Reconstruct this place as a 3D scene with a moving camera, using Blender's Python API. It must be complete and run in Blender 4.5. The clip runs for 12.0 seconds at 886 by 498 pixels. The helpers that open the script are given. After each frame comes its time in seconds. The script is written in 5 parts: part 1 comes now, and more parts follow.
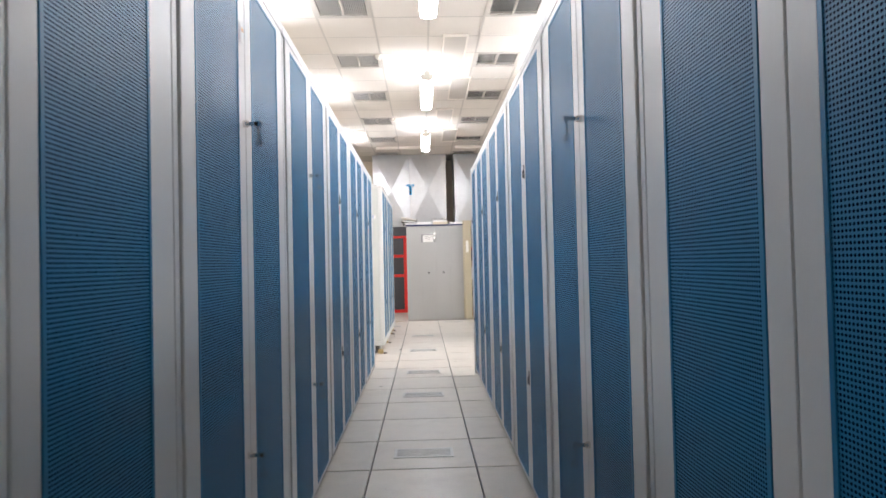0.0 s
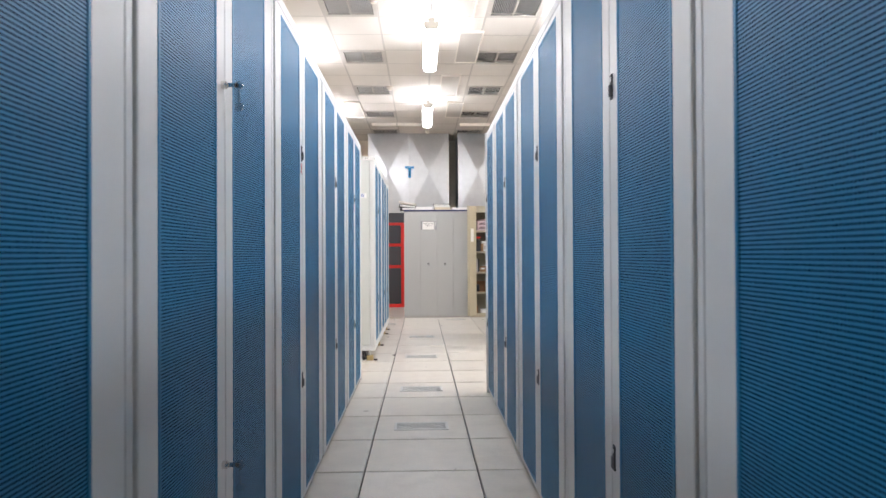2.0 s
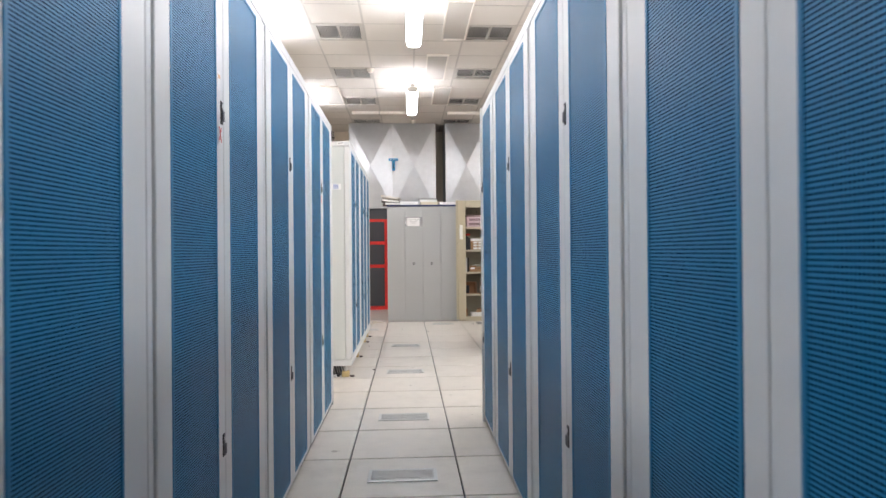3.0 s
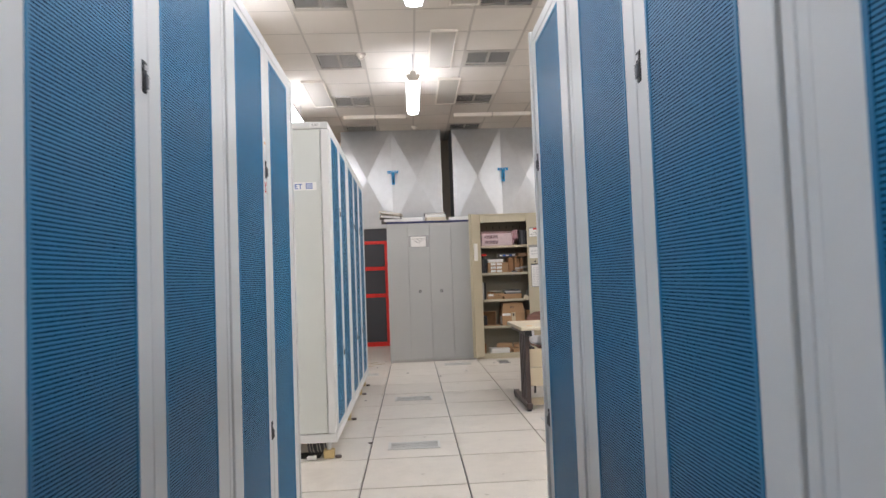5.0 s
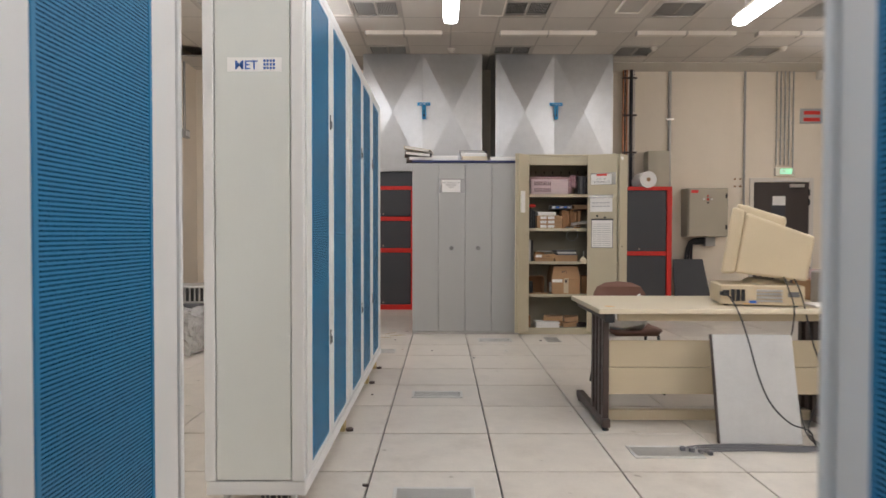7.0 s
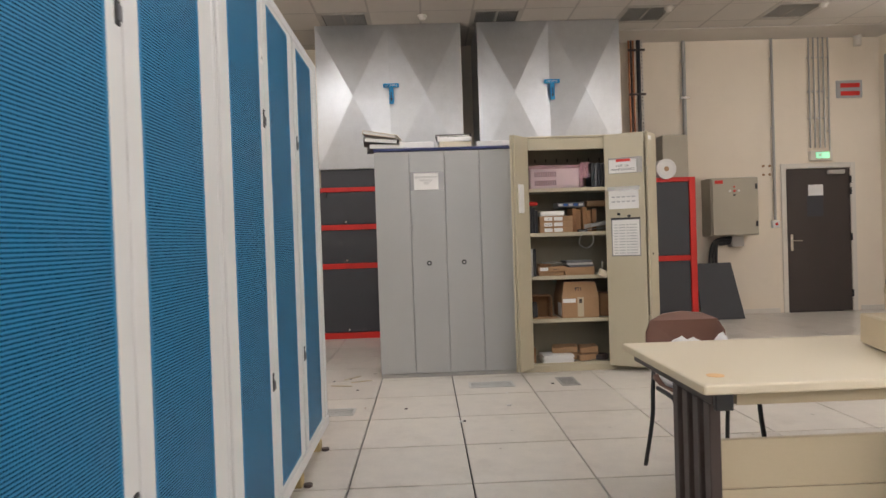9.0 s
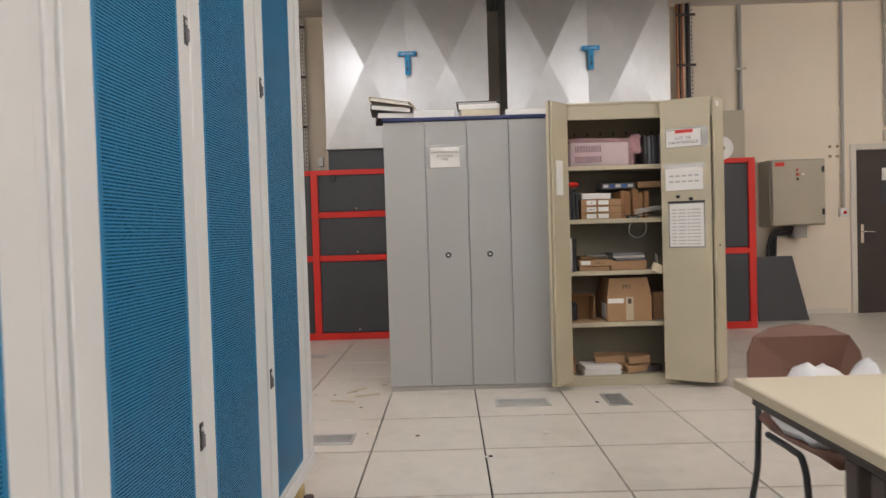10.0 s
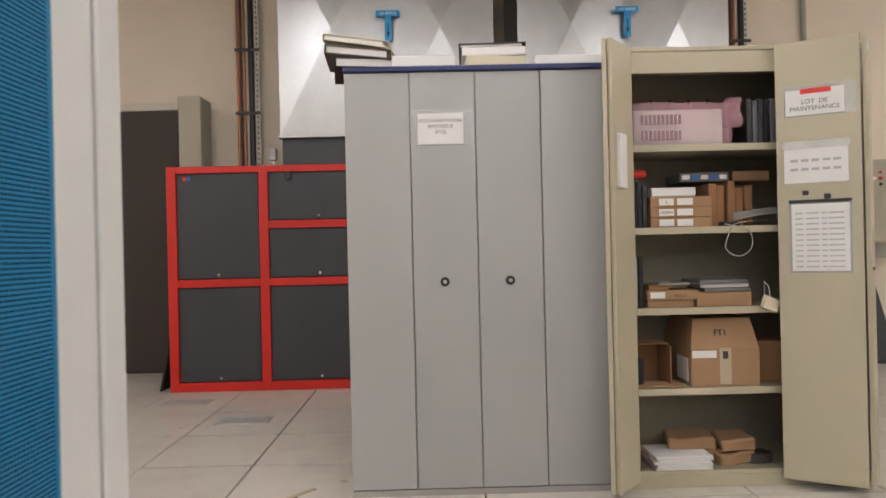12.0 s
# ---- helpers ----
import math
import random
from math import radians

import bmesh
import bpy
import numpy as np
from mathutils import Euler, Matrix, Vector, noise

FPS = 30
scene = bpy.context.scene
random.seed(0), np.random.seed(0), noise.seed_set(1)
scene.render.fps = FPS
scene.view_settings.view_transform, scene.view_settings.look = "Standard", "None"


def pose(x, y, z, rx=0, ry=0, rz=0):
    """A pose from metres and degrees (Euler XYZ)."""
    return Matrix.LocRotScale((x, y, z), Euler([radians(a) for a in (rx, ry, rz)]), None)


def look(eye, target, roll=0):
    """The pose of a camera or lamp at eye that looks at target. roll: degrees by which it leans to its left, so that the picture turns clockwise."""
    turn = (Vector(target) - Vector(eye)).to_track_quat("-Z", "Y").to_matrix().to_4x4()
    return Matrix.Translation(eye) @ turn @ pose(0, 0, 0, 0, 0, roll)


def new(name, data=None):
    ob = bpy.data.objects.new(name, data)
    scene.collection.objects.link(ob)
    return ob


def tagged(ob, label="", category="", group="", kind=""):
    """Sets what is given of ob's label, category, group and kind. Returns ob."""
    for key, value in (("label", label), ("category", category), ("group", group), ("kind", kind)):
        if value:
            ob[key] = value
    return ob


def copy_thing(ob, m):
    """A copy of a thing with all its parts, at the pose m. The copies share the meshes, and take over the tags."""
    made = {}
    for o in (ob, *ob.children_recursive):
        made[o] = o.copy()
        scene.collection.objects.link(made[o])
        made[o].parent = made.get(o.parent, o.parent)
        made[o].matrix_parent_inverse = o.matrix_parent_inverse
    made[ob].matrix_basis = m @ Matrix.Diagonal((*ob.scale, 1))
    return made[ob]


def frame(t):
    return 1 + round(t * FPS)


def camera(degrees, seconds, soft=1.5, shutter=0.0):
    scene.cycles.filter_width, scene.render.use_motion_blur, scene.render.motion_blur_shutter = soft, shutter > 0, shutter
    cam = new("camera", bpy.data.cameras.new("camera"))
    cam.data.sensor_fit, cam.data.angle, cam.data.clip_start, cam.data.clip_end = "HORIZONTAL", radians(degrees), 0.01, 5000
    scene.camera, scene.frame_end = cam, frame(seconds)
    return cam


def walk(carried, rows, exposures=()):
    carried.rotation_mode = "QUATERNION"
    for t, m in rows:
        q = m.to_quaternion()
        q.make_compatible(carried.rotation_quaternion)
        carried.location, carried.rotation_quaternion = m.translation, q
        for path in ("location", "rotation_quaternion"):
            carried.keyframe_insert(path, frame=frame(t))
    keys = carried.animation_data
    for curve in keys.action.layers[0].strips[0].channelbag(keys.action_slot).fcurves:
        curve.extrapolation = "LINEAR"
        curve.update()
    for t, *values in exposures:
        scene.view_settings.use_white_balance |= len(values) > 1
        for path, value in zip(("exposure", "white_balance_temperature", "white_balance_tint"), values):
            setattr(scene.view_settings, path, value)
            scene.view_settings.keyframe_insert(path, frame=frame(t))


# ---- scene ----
cam = camera(68.2, 12.0, soft=1.5, shutter=0.3)
PATH = [
    (0, (0.021, -0.142, 1.159), (0.083, 1.856, 1.204), -1.3),
    (0.5, (0.046, 0.084, 1.133), (0.149, 2.081, 1.151), -0.2),
    (1, (0.069, 0.462, 1.163), (0.115, 2.461, 1.209), 0.3),
    (1.5, (0.052, 0.93, 1.154), (0.113, 2.929, 1.164), 0.2),
    (2, (0.006, 1.318, 1.145), (0.072, 3.317, 1.163), -0.3),
    (2.5, (0.048, 1.793, 1.173), (0.091, 3.793, 1.214), -0.6),
    (3, (0.037, 2.255, 1.172), (0.144, 4.252, 1.181), -0.5),
    (4.8, (0.005, 3.925, 1.168), (0.107, 5.92, 1.258), -1.5),
    (5, (0.021, 4.093, 1.151), (0.12, 6.088, 1.241), -2.1),
    (5.5, (0.033, 4.537, 1.175), (0.09, 6.536, 1.235), -1.2),
    (6, (0.041, 5.011, 1.143), (0.069, 7.011, 1.179), -0.0),
    (6.5, (0.064, 5.413, 1.166), (0.086, 7.412, 1.12), 0.4),
    (7, (0.037, 5.885, 1.14), (0.038, 7.884, 1.094), 0.1),
    (7.2, (-0.001, 6.085, 1.132), (-0.019, 8.084, 1.177), -0.2),
    (8.8, (0.1, 7.49, 1.177), (0.115, 9.49, 1.186), -1.9),
    (9, (0.109, 7.669, 1.179), (0.162, 9.668, 1.15), -1.9),
    (9.5, (0.168, 8.121, 1.169), (0.202, 10.12, 1.13), -1.7),
    (10, (0.144, 8.58, 1.147), (0.125, 10.579, 1.095), -1.7),
    (10.5, (0.136, 9.025, 1.155), (0.113, 11.025, 1.126), -2.2),
    (11, (0.13, 9.469, 1.171), (0.136, 11.469, 1.21), -2.0),
    (11.5, (0.083, 9.89, 1.164), (0.087, 11.89, 1.203), -2.1),
    (12, (0.089, 10.292, 1.127), (0.117, 12.291, 1.129), -1.3),
]
walk(cam, [(t, look(eye, target, roll)) for t, eye, target, roll in PATH],
     [(0, -0.25, 6420, 10), (2.5, -0.4, 6400, 10), (5, -0.85, 6450, 10), (7, -1.08, 6650, 10), (9.5, -0.98, 6750, 10), (12, -0.82, 6750, 10)])

# ---------- light ----------
world = bpy.data.worlds.new("world")
scene.world = world
world.use_nodes = True
world.node_tree.nodes["Background"].inputs[0].default_value = (0.02, 0.02, 0.022, 1)
world.node_tree.nodes["Background"].inputs[1].default_value = 0.3
LAMP = 34.0


# ---------- materials ----------
def mat(name, color, rough=0.5, metal=0.0, var=0.08, scale=6.0, bump=0.05, fine=90.0, stain=0.0, stain_col=(0.1, 0.08, 0.06), spec=0.5, rnd=0.0):
    m = bpy.data.materials.new(name)
    m.use_nodes = True
    nt = m.node_tree
    b = nt.nodes["Principled BSDF"]
    N, L = nt.nodes.new, nt.links.new
    n1 = N("ShaderNodeTexNoise"); n1.inputs["Scale"].default_value = scale; n1.inputs["Detail"].default_value = 6
    n2 = N("ShaderNodeTexNoise"); n2.inputs["Scale"].default_value = fine; n2.inputs["Detail"].default_value = 4
    geo = N("ShaderNodeNewGeometry")
    L(geo.outputs["Position"], n1.inputs["Vector"]); L(geo.outputs["Position"], n2.inputs["Vector"])
    mx = N("ShaderNodeMath"); mx.operation = "MULTIPLY_ADD"
    L(n1.outputs["Fac"], mx.inputs[0]); mx.inputs[1].default_value = 2 * var; mx.inputs[2].default_value = 1 - var
    m2 = N("ShaderNodeMath"); m2.operation = "MULTIPLY_ADD"
    L(n2.outputs["Fac"], m2.inputs[0]); m2.inputs[1].default_value = var; L(mx.outputs[0], m2.inputs[2])
    fac = m2.outputs[0]
    if rnd:
        oi = N("ShaderNodeObjectInfo")
        m3 = N("ShaderNodeMath"); m3.operation = "MULTIPLY_ADD"
        L(oi.outputs["Random"], m3.inputs[0]); m3.inputs[1].default_value = rnd; L(fac, m3.inputs[2])
        fac = m3.outputs[0]
    col = N("ShaderNodeVectorMath"); col.operation = "SCALE"
    col.inputs[0].default_value = color; L(fac, col.inputs["Scale"])
    out = col.outputs[0]
    if stain:
        n3 = N("ShaderNodeTexNoise"); n3.inputs["Scale"].default_value = 2.3; n3.inputs["Detail"].default_value = 8; n3.inputs["Roughness"].default_value = 0.7
        L(geo.outputs["Position"], n3.inputs["Vector"])
        rp = N("ShaderNodeMapRange"); rp.inputs[1].default_value = 0.52; rp.inputs[2].default_value = 0.75; rp.inputs[4].default_value = stain
        L(n3.outputs["Fac"], rp.inputs[0])
        mc = N("ShaderNodeMix"); mc.data_type = "RGBA"
        L(rp.outputs[0], mc.inputs[0]); L(out, mc.inputs[6]); mc.inputs[7].default_value = (*stain_col, 1)
        out = mc.outputs[2]
    L(out, b.inputs["Base Color"])
    b.inputs["Metallic"].default_value = metal
    rr = N("ShaderNodeMath"); rr.operation = "MULTIPLY_ADD"
    L(n1.outputs["Fac"], rr.inputs[0]); rr.inputs[1].default_value = 0.16; rr.inputs[2].default_value = rough - 0.08
    L(rr.outputs[0], b.inputs["Roughness"])
    b.inputs["Specular IOR Level"].default_value = spec
    if bump:
        bp = N("ShaderNodeBump"); bp.inputs["Strength"].default_value = bump; bp.inputs["Distance"].default_value = 0.004
        L(n2.outputs["Fac"], bp.inputs["Height"]); L(bp.outputs[0], b.inputs["Normal"])
    return m


def perforated(name, color):
    """Sheet steel with rows of small punched holes, 7.4 mm apart."""
    m = mat(name, color, 0.42, 0, 0.06, 3, 0)
    nt = m.node_tree
    b = nt.nodes["Principled BSDF"]
    N, L = nt.nodes.new, nt.links.new
    tc = N("ShaderNodeTexCoord")
    sep = N("ShaderNodeSeparateXYZ"); L(tc.outputs["Object"], sep.inputs[0])

    def wave(sock):
        a = N("ShaderNodeMath"); a.operation = "DIVIDE"; L(sock, a.inputs[0]); a.inputs[1].default_value = 0.0074
        f = N("ShaderNodeMath"); f.operation = "FRACT"; L(a.outputs[0], f.inputs[0])
        s = N("ShaderNodeMath"); s.operation = "SUBTRACT"; L(f.outputs[0], s.inputs[0]); s.inputs[1].default_value = 0.5
        p = N("ShaderNodeMath"); p.operation = "POWER"; L(s.outputs[0], p.inputs[0]); p.inputs[1].default_value = 2
        return p.outputs[0]
    ad = N("ShaderNodeMath"); ad.operation = "ADD"; wy = N("ShaderNodeMath"); wy.operation = "MULTIPLY"; L(wave(sep.outputs[1]), wy.inputs[0]); wy.inputs[1].default_value = 0.75; L(wy.outputs[0], ad.inputs[0]); L(wave(sep.outputs[2]), ad.inputs[1])
    hole = N("ShaderNodeMath"); hole.operation = "LESS_THAN"; L(ad.outputs[0], hole.inputs[0]); hole.inputs[1].default_value = 0.088
    old = b.inputs["Base Color"].links[0].from_socket
    mc = N("ShaderNodeMix"); mc.data_type = "RGBA"
    L(hole.outputs[0], mc.inputs[0]); L(old, mc.inputs[6]); mc.inputs[7].default_value = (0.004, 0.012, 0.03, 1)
    L(mc.outputs[2], b.inputs["Base Color"])
    sp = N("ShaderNodeMath"); sp.operation = "MULTIPLY_ADD"; L(hole.outputs[0], sp.inputs[0]); sp.inputs[1].default_value = -0.45; sp.inputs[2].default_value = 0.45
    L(sp.outputs[0], b.inputs["Specular IOR Level"])
    return m


def glow(name, color, strength):
    m = bpy.data.materials.new(name)
    m.use_nodes = True
    b = m.node_tree.nodes["Principled BSDF"]
    b.inputs["Base Color"].default_value = (0.8, 0.8, 0.8, 1)
    b.inputs["Emission Color"].default_value = (*color, 1)
    b.inputs["Emission Strength"].default_value = strength
    return m


def clear(name, color, rough, alpha):
    m = mat(name, color, rough, 0, 0.1, 30, 0.4, 60)
    m.node_tree.nodes["Principled BSDF"].inputs["Alpha"].default_value = alpha
    return m


M_WHITE = mat("rack_paint", (0.66, 0.66, 0.65), 0.38, 0, 0.03, 2, 0.03, 140)
M_PANEL = mat("rack_end_paint", (0.60, 0.62, 0.59), 0.45, 0, 0.03, 2, 0.03, 140)
M_BLUE = mat("blue_paint", (0.008, 0.165, 0.33), 0.42, 0, 0.05, 3, 0.02)
M_PERF = perforated("blue_perforated_steel", (0.007, 0.168, 0.345))
M_TILE = mat("floor_tile", (0.57, 0.53, 0.475), 0.31, 0, 0.14, 9, 0.03, 60, 0.6, (0.45, 0.40, 0.345), rnd=0.08)
M_JOINT = mat("floor_joint", (0.015, 0.014, 0.013), 0.9)
M_CEIL = mat("ceiling_tile", (0.60, 0.56, 0.51), 0.8, 0, 0.04, 4, 0.25, 160, 0.12, (0.5, 0.43, 0.35))
M_GRID = mat("ceiling_grid", (0.44, 0.41, 0.37), 0.6, 0, 0.04)
M_WALL = mat("cream_wall_paint", (0.80, 0.71, 0.59), 0.7, 0, 0.04, 2.5, 0.12, 120, 0.10, (0.55, 0.46, 0.36))
M_GALV = mat("galvanised_sheet", (0.52, 0.53, 0.54), 0.34, 1.0, 0.10, 9, 0.06, 45)
M_STEEL = mat("steel", (0.55, 0.55, 0.55), 0.35, 1.0, 0.1, 20)
M_CHROME = mat("chrome", (0.75, 0.73, 0.7), 0.16, 1.0, 0.05, 20, 0)
M_ALU = mat("grille_aluminium", (0.60, 0.60, 0.58), 0.42, 0.5, 0.08, 30)
M_GRILLE = mat("grille_grey", (0.42, 0.41, 0.39), 0.5, 0.1, 0.06, 30)
M_DARK = mat("dark_void", (0.02, 0.02, 0.02), 0.8)
M_BLACK = mat("black_plastic", (0.018, 0.018, 0.02), 0.4, 0, 0.1, 40)
M_RED = mat("red_paint", (0.62, 0.022, 0.016), 0.4, 0, 0.06, 5, 0.03)
M_ANTH = mat("anthracite_panel", (0.045, 0.047, 0.055), 0.5, 0, 0.10, 6, 0.08)
M_GREYCAB = mat("grey_cabinet_paint", (0.40, 0.405, 0.40), 0.42, 0, 0.03, 2, 0.06, 160)
M_NAVY = mat("navy_top", (0.02, 0.03, 0.11), 0.4)
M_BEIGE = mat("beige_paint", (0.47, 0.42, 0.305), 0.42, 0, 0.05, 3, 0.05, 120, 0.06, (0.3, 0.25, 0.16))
# same beige, with the shade inside the deep cabinet put into its colour
M_BEIGE_SHADED = mat("beige_shaded_inside", (0.31, 0.28, 0.205), 0.5, 0, 0.06, 3)
M_DOOR = mat("dark_brown_door", (0.05, 0.038, 0.034), 0.5, 0, 0.12, 4, 0.1)
M_FRAME = mat("white_frame_paint", (0.68, 0.63, 0.56), 0.5, 0, 0.04)
M_LAM = mat("cream_laminate", (0.66, 0.58, 0.44), 0.35, 0, 0.04, 4, 0.02, 200)
M_TAN = mat("tan_panel", (0.50, 0.42, 0.29), 0.5, 0, 0.05, 3)
M_LEG = mat("dark_brown_steel", (0.055, 0.038, 0.034), 0.45, 0, 0.1, 12)
M_CHAIR = mat("brown_plastic", (0.16, 0.075, 0.052), 0.45, 0, 0.08, 10)
M_CARD = mat("cardboard", (0.36, 0.215, 0.115), 0.8, 0, 0.12, 9, 0.1, 70)
M_CARD2 = mat("worn_cardboard", (0.29, 0.15, 0.07), 0.8, 0, 0.2, 9, 0.2, 50)
M_PAPER = mat("paper", (0.78, 0.77, 0.75), 0.7, 0, 0.04, 12)
M_INK = mat("ink", (0.05, 0.05, 0.055), 0.7)
M_INKB = mat("blue_ink", (0.03, 0.12, 0.42), 0.6)
M_GREYINK = mat("grey_ink", (0.45, 0.45, 0.46), 0.7)
M_PINK = clear("pink_film", (0.88, 0.50, 0.57), 0.18, 0.32)
M_FILM = clear("clear_film", (0.82, 0.82, 0.82), 0.18, 0.3)
M_HEAP = clear("crinkled_film", (0.80, 0.79, 0.77), 0.12, 0.42)
M_PC = mat("aged_computer_plastic", (0.56, 0.46, 0.31), 0.5, 0, 0.06, 6)
M_SLAB = mat("grey_slab", (0.46, 0.46, 0.45), 0.6, 0, 0.10, 12, 0.1, 60)
M_CYAN = mat("cyan_sticker", (0.02, 0.30, 0.62), 0.5)
M_COPPER = mat("copper", (0.42, 0.19, 0.10), 0.4, 0.9, 0.2, 20)
M_CONDUIT = mat("grey_conduit", (0.38, 0.37, 0.35), 0.5, 0.2)
M_EBOX = mat("khaki_grey_enclosure", (0.42, 0.38, 0.30), 0.45, 0, 0.04, 4)
M_EXIT = glow("exit_green", (0.05, 0.9, 0.35), 2.2)
M_TUBE = glow("fluorescent", (0.955, 0.965, 1.03), LAMP)
M_BRASS = mat("yellow_block", (0.50, 0.38, 0.18), 0.6)
M_LEAD = mat("grey_cable", (0.13, 0.13, 0.14), 0.55)
M_WHITEBAG = mat("white_plastic_bag", (0.72, 0.71, 0.70), 0.35, 0, 0.1, 30, 0.5, 40)
M_BINDER = mat("marbled_binder", (0.10, 0.09, 0.08), 0.6, 0, 0.3, 40)
M_ORANGE = mat("orange_stain", (0.72, 0.45, 0.2), 0.4)


# ---------- shape helpers ----------
def box(bm, x0, x1, y0, y1, z0, z1, r=0.0, seg=1):
    g = bmesh.ops.create_cube(bm, size=1)
    vs = g["verts"]
    for v in vs:
        v.co = Vector(((x0 + x1) / 2 + v.co.x * (x1 - x0), (y0 + y1) / 2 + v.co.y * (y1 - y0), (z0 + z1) / 2 + v.co.z * (z1 - z0)))
    if r:
        es = list({e for v in vs for e in v.link_edges})
        bmesh.ops.bevel(bm, geom=es, offset=r, segments=seg, affect="EDGES", profile=0.5)
    return bm


def B(x0, x1, y0, y1, z0, z1, r=0.0, seg=1):
    return box(bmesh.new(), x0, x1, y0, y1, z0, z1, r, seg)


def cyl(bm, p0, p1, r, seg=12, r2=None):
    p0, p1 = Vector(p0), Vector(p1)
    d = p1 - p0
    m = Matrix.Translation((p0 + p1) / 2) @ d.to_track_quat("Z", "Y").to_matrix().to_4x4()
    bmesh.ops.create_cone(bm, cap_ends=True, segments=seg, radius1=r, radius2=r if r2 is None else r2, depth=d.length, matrix=m)
    return bm


def C(p0, p1, r, seg=12, r2=None):
    return cyl(bmesh.new(), p0, p1, r, seg, r2)


def prism(pts, axis, a0, a1, r=0.0):
    """A flat outline pushed along an axis; pts are the two other coordinates, in order."""
    bm = bmesh.new()

    def at(p, a):
        q = list(p)
        q.insert("xyz".index(axis), a)
        return bm.verts.new(q)
    lo, hi = [at(p, a0) for p in pts], [at(p, a1) for p in pts]
    bm.faces.new(lo), bm.faces.new(hi[::-1])
    for i in range(len(pts)):
        j = (i + 1) % len(pts)
        bm.faces.new((lo[j], lo[i], hi[i], hi[j]))
    bmesh.ops.recalc_face_normals(bm, faces=bm.faces)
    if r:
        bmesh.ops.bevel(bm, geom=list(bm.edges), offset=r, segments=2, affect="EDGES", profile=0.5)
    return bm


def cable(points, r, seg=8):
    """A round cable along a smooth line through the points."""
    pts = [Vector(p) for p in points]
    path = []
    for i in range(len(pts) - 1):
        a, b, c, d = pts[max(i - 1, 0)], pts[i], pts[i + 1], pts[min(i + 2, len(pts) - 1)]
        for k in range(6):
            t = k / 6
            path.append(0.5 * (2 * b + (c - a) * t + (2 * a - 5 * b + 4 * c - d) * t * t + (3 * b - a - 3 * c + d) * t ** 3))
    path.append(pts[-1])
    bm = bmesh.new()
    rings = []
    for i, p in enumerate(path):
        d = (path[min(i + 1, len(path) - 1)] - path[max(i - 1, 0)]).normalized()
        u = d.orthogonal().normalized() if not rings else (u - d * u.dot(d)).normalized()
        w = d.cross(u)
        rings.append([bm.verts.new(p + r * (math.cos(a) * u + math.sin(a) * w)) for a in [2 * math.pi * k / seg for k in range(seg)]])
    for s, e in zip(rings, rings[1:]):
        for k in range(seg):
            bm.faces.new((s[k], s[(k + 1) % seg], e[(k + 1) % seg], e[k]))
    bm.faces.new(rings[0][::-1]), bm.faces.new(rings[-1])
    return bm


def move(bm, m):
    bmesh.ops.transform(bm, matrix=m, verts=bm.verts)
    return bm


def crumple(bm, amount, freq, cuts=0):
    if cuts:
        bmesh.ops.subdivide_edges(bm, edges=list(bm.edges), cuts=cuts, use_grid_fill=True)
    for v in bm.verts:
        v.co += amount * noise.noise_vector(v.co * freq)
    return bm


def mesh_of(name, bm, material):
    me = bpy.data.meshes.new(name)
    bm.to_mesh(me)
    bm.free()
    me.materials.append(material)
    return me


def thing(name, at, label, category, group="", kind=""):
    ob = new(name)
    ob.empty_display_size = 0.1
    ob.matrix_basis = Matrix.Translation(at)
    return tagged(ob, label, category, group, kind)


def part(name, bm, material, parent, label="", smooth=False):
    """One mesh under a thing, or under a part; the shape is given in the world's coordinates."""
    ob = new(name, mesh_of(name, bm, material))
    if smooth:
        for p in ob.data.polygons:
            p.use_smooth = True
    ob.parent = parent
    if parent.parent is None and parent.data is None:
        ob.matrix_parent_inverse = parent.matrix_basis.inverted()
    if label:
        tagged(ob, label)
    return ob


def solid(name, bm, material, label, category, group="", kind="", smooth=False):
    """A thing of one mesh, with its origin at the middle of its foot."""
    lo = [min(v.co[i] for v in bm.verts) for i in range(3)]
    hi = [max(v.co[i] for v in bm.verts) for i in range(3)]
    at = Vector(((lo[0] + hi[0]) / 2, (lo[1] + hi[1]) / 2, lo[2]))
    move(bm, Matrix.Translation(-at))
    ob = new(name, mesh_of(name, bm, material))
    ob.location = at
    if smooth:
        for p in ob.data.polygons:
            p.use_smooth = True
    return tagged(ob, label, category, group, kind)


def words(text, size, material, m, parent, name="lettering", align="CENTER", bold=0.0):
    """Printed letters as a flat mesh; m puts their baseline."""
    cu = bpy.data.curves.new(name, "FONT")
    cu.body, cu.size, cu.align_x, cu.offset = text, size, align, bold
    tmp = bpy.data.objects.new(name, cu)
    scene.collection.objects.link(tmp)
    me = bpy.data.meshes.new_from_object(tmp.evaluated_get(bpy.context.evaluated_depsgraph_get()))
    bpy.data.objects.remove(tmp)
    me.transform(m)
    me.materials.clear()
    me.materials.append(material)
    ob = new(name, me)
    ob.parent = parent
    if parent.parent is None and parent.data is None:
        ob.matrix_parent_inverse = parent.matrix_basis.inverted()
    return ob


FACING = pose(0, 0, 0, 90, 0, 0)  # lettering that faces -y

# ---------- the room ----------
X0, X1, Y0, Y1, H = -4.0, 6.5, -2.5, 16.65, 3.82
DOOR = (5.14, 6.05, 2.0)      # right-hand door in the far wall
DOOR2 = (-3.2, -2.24, 2.53)   # left-hand door in the far wall

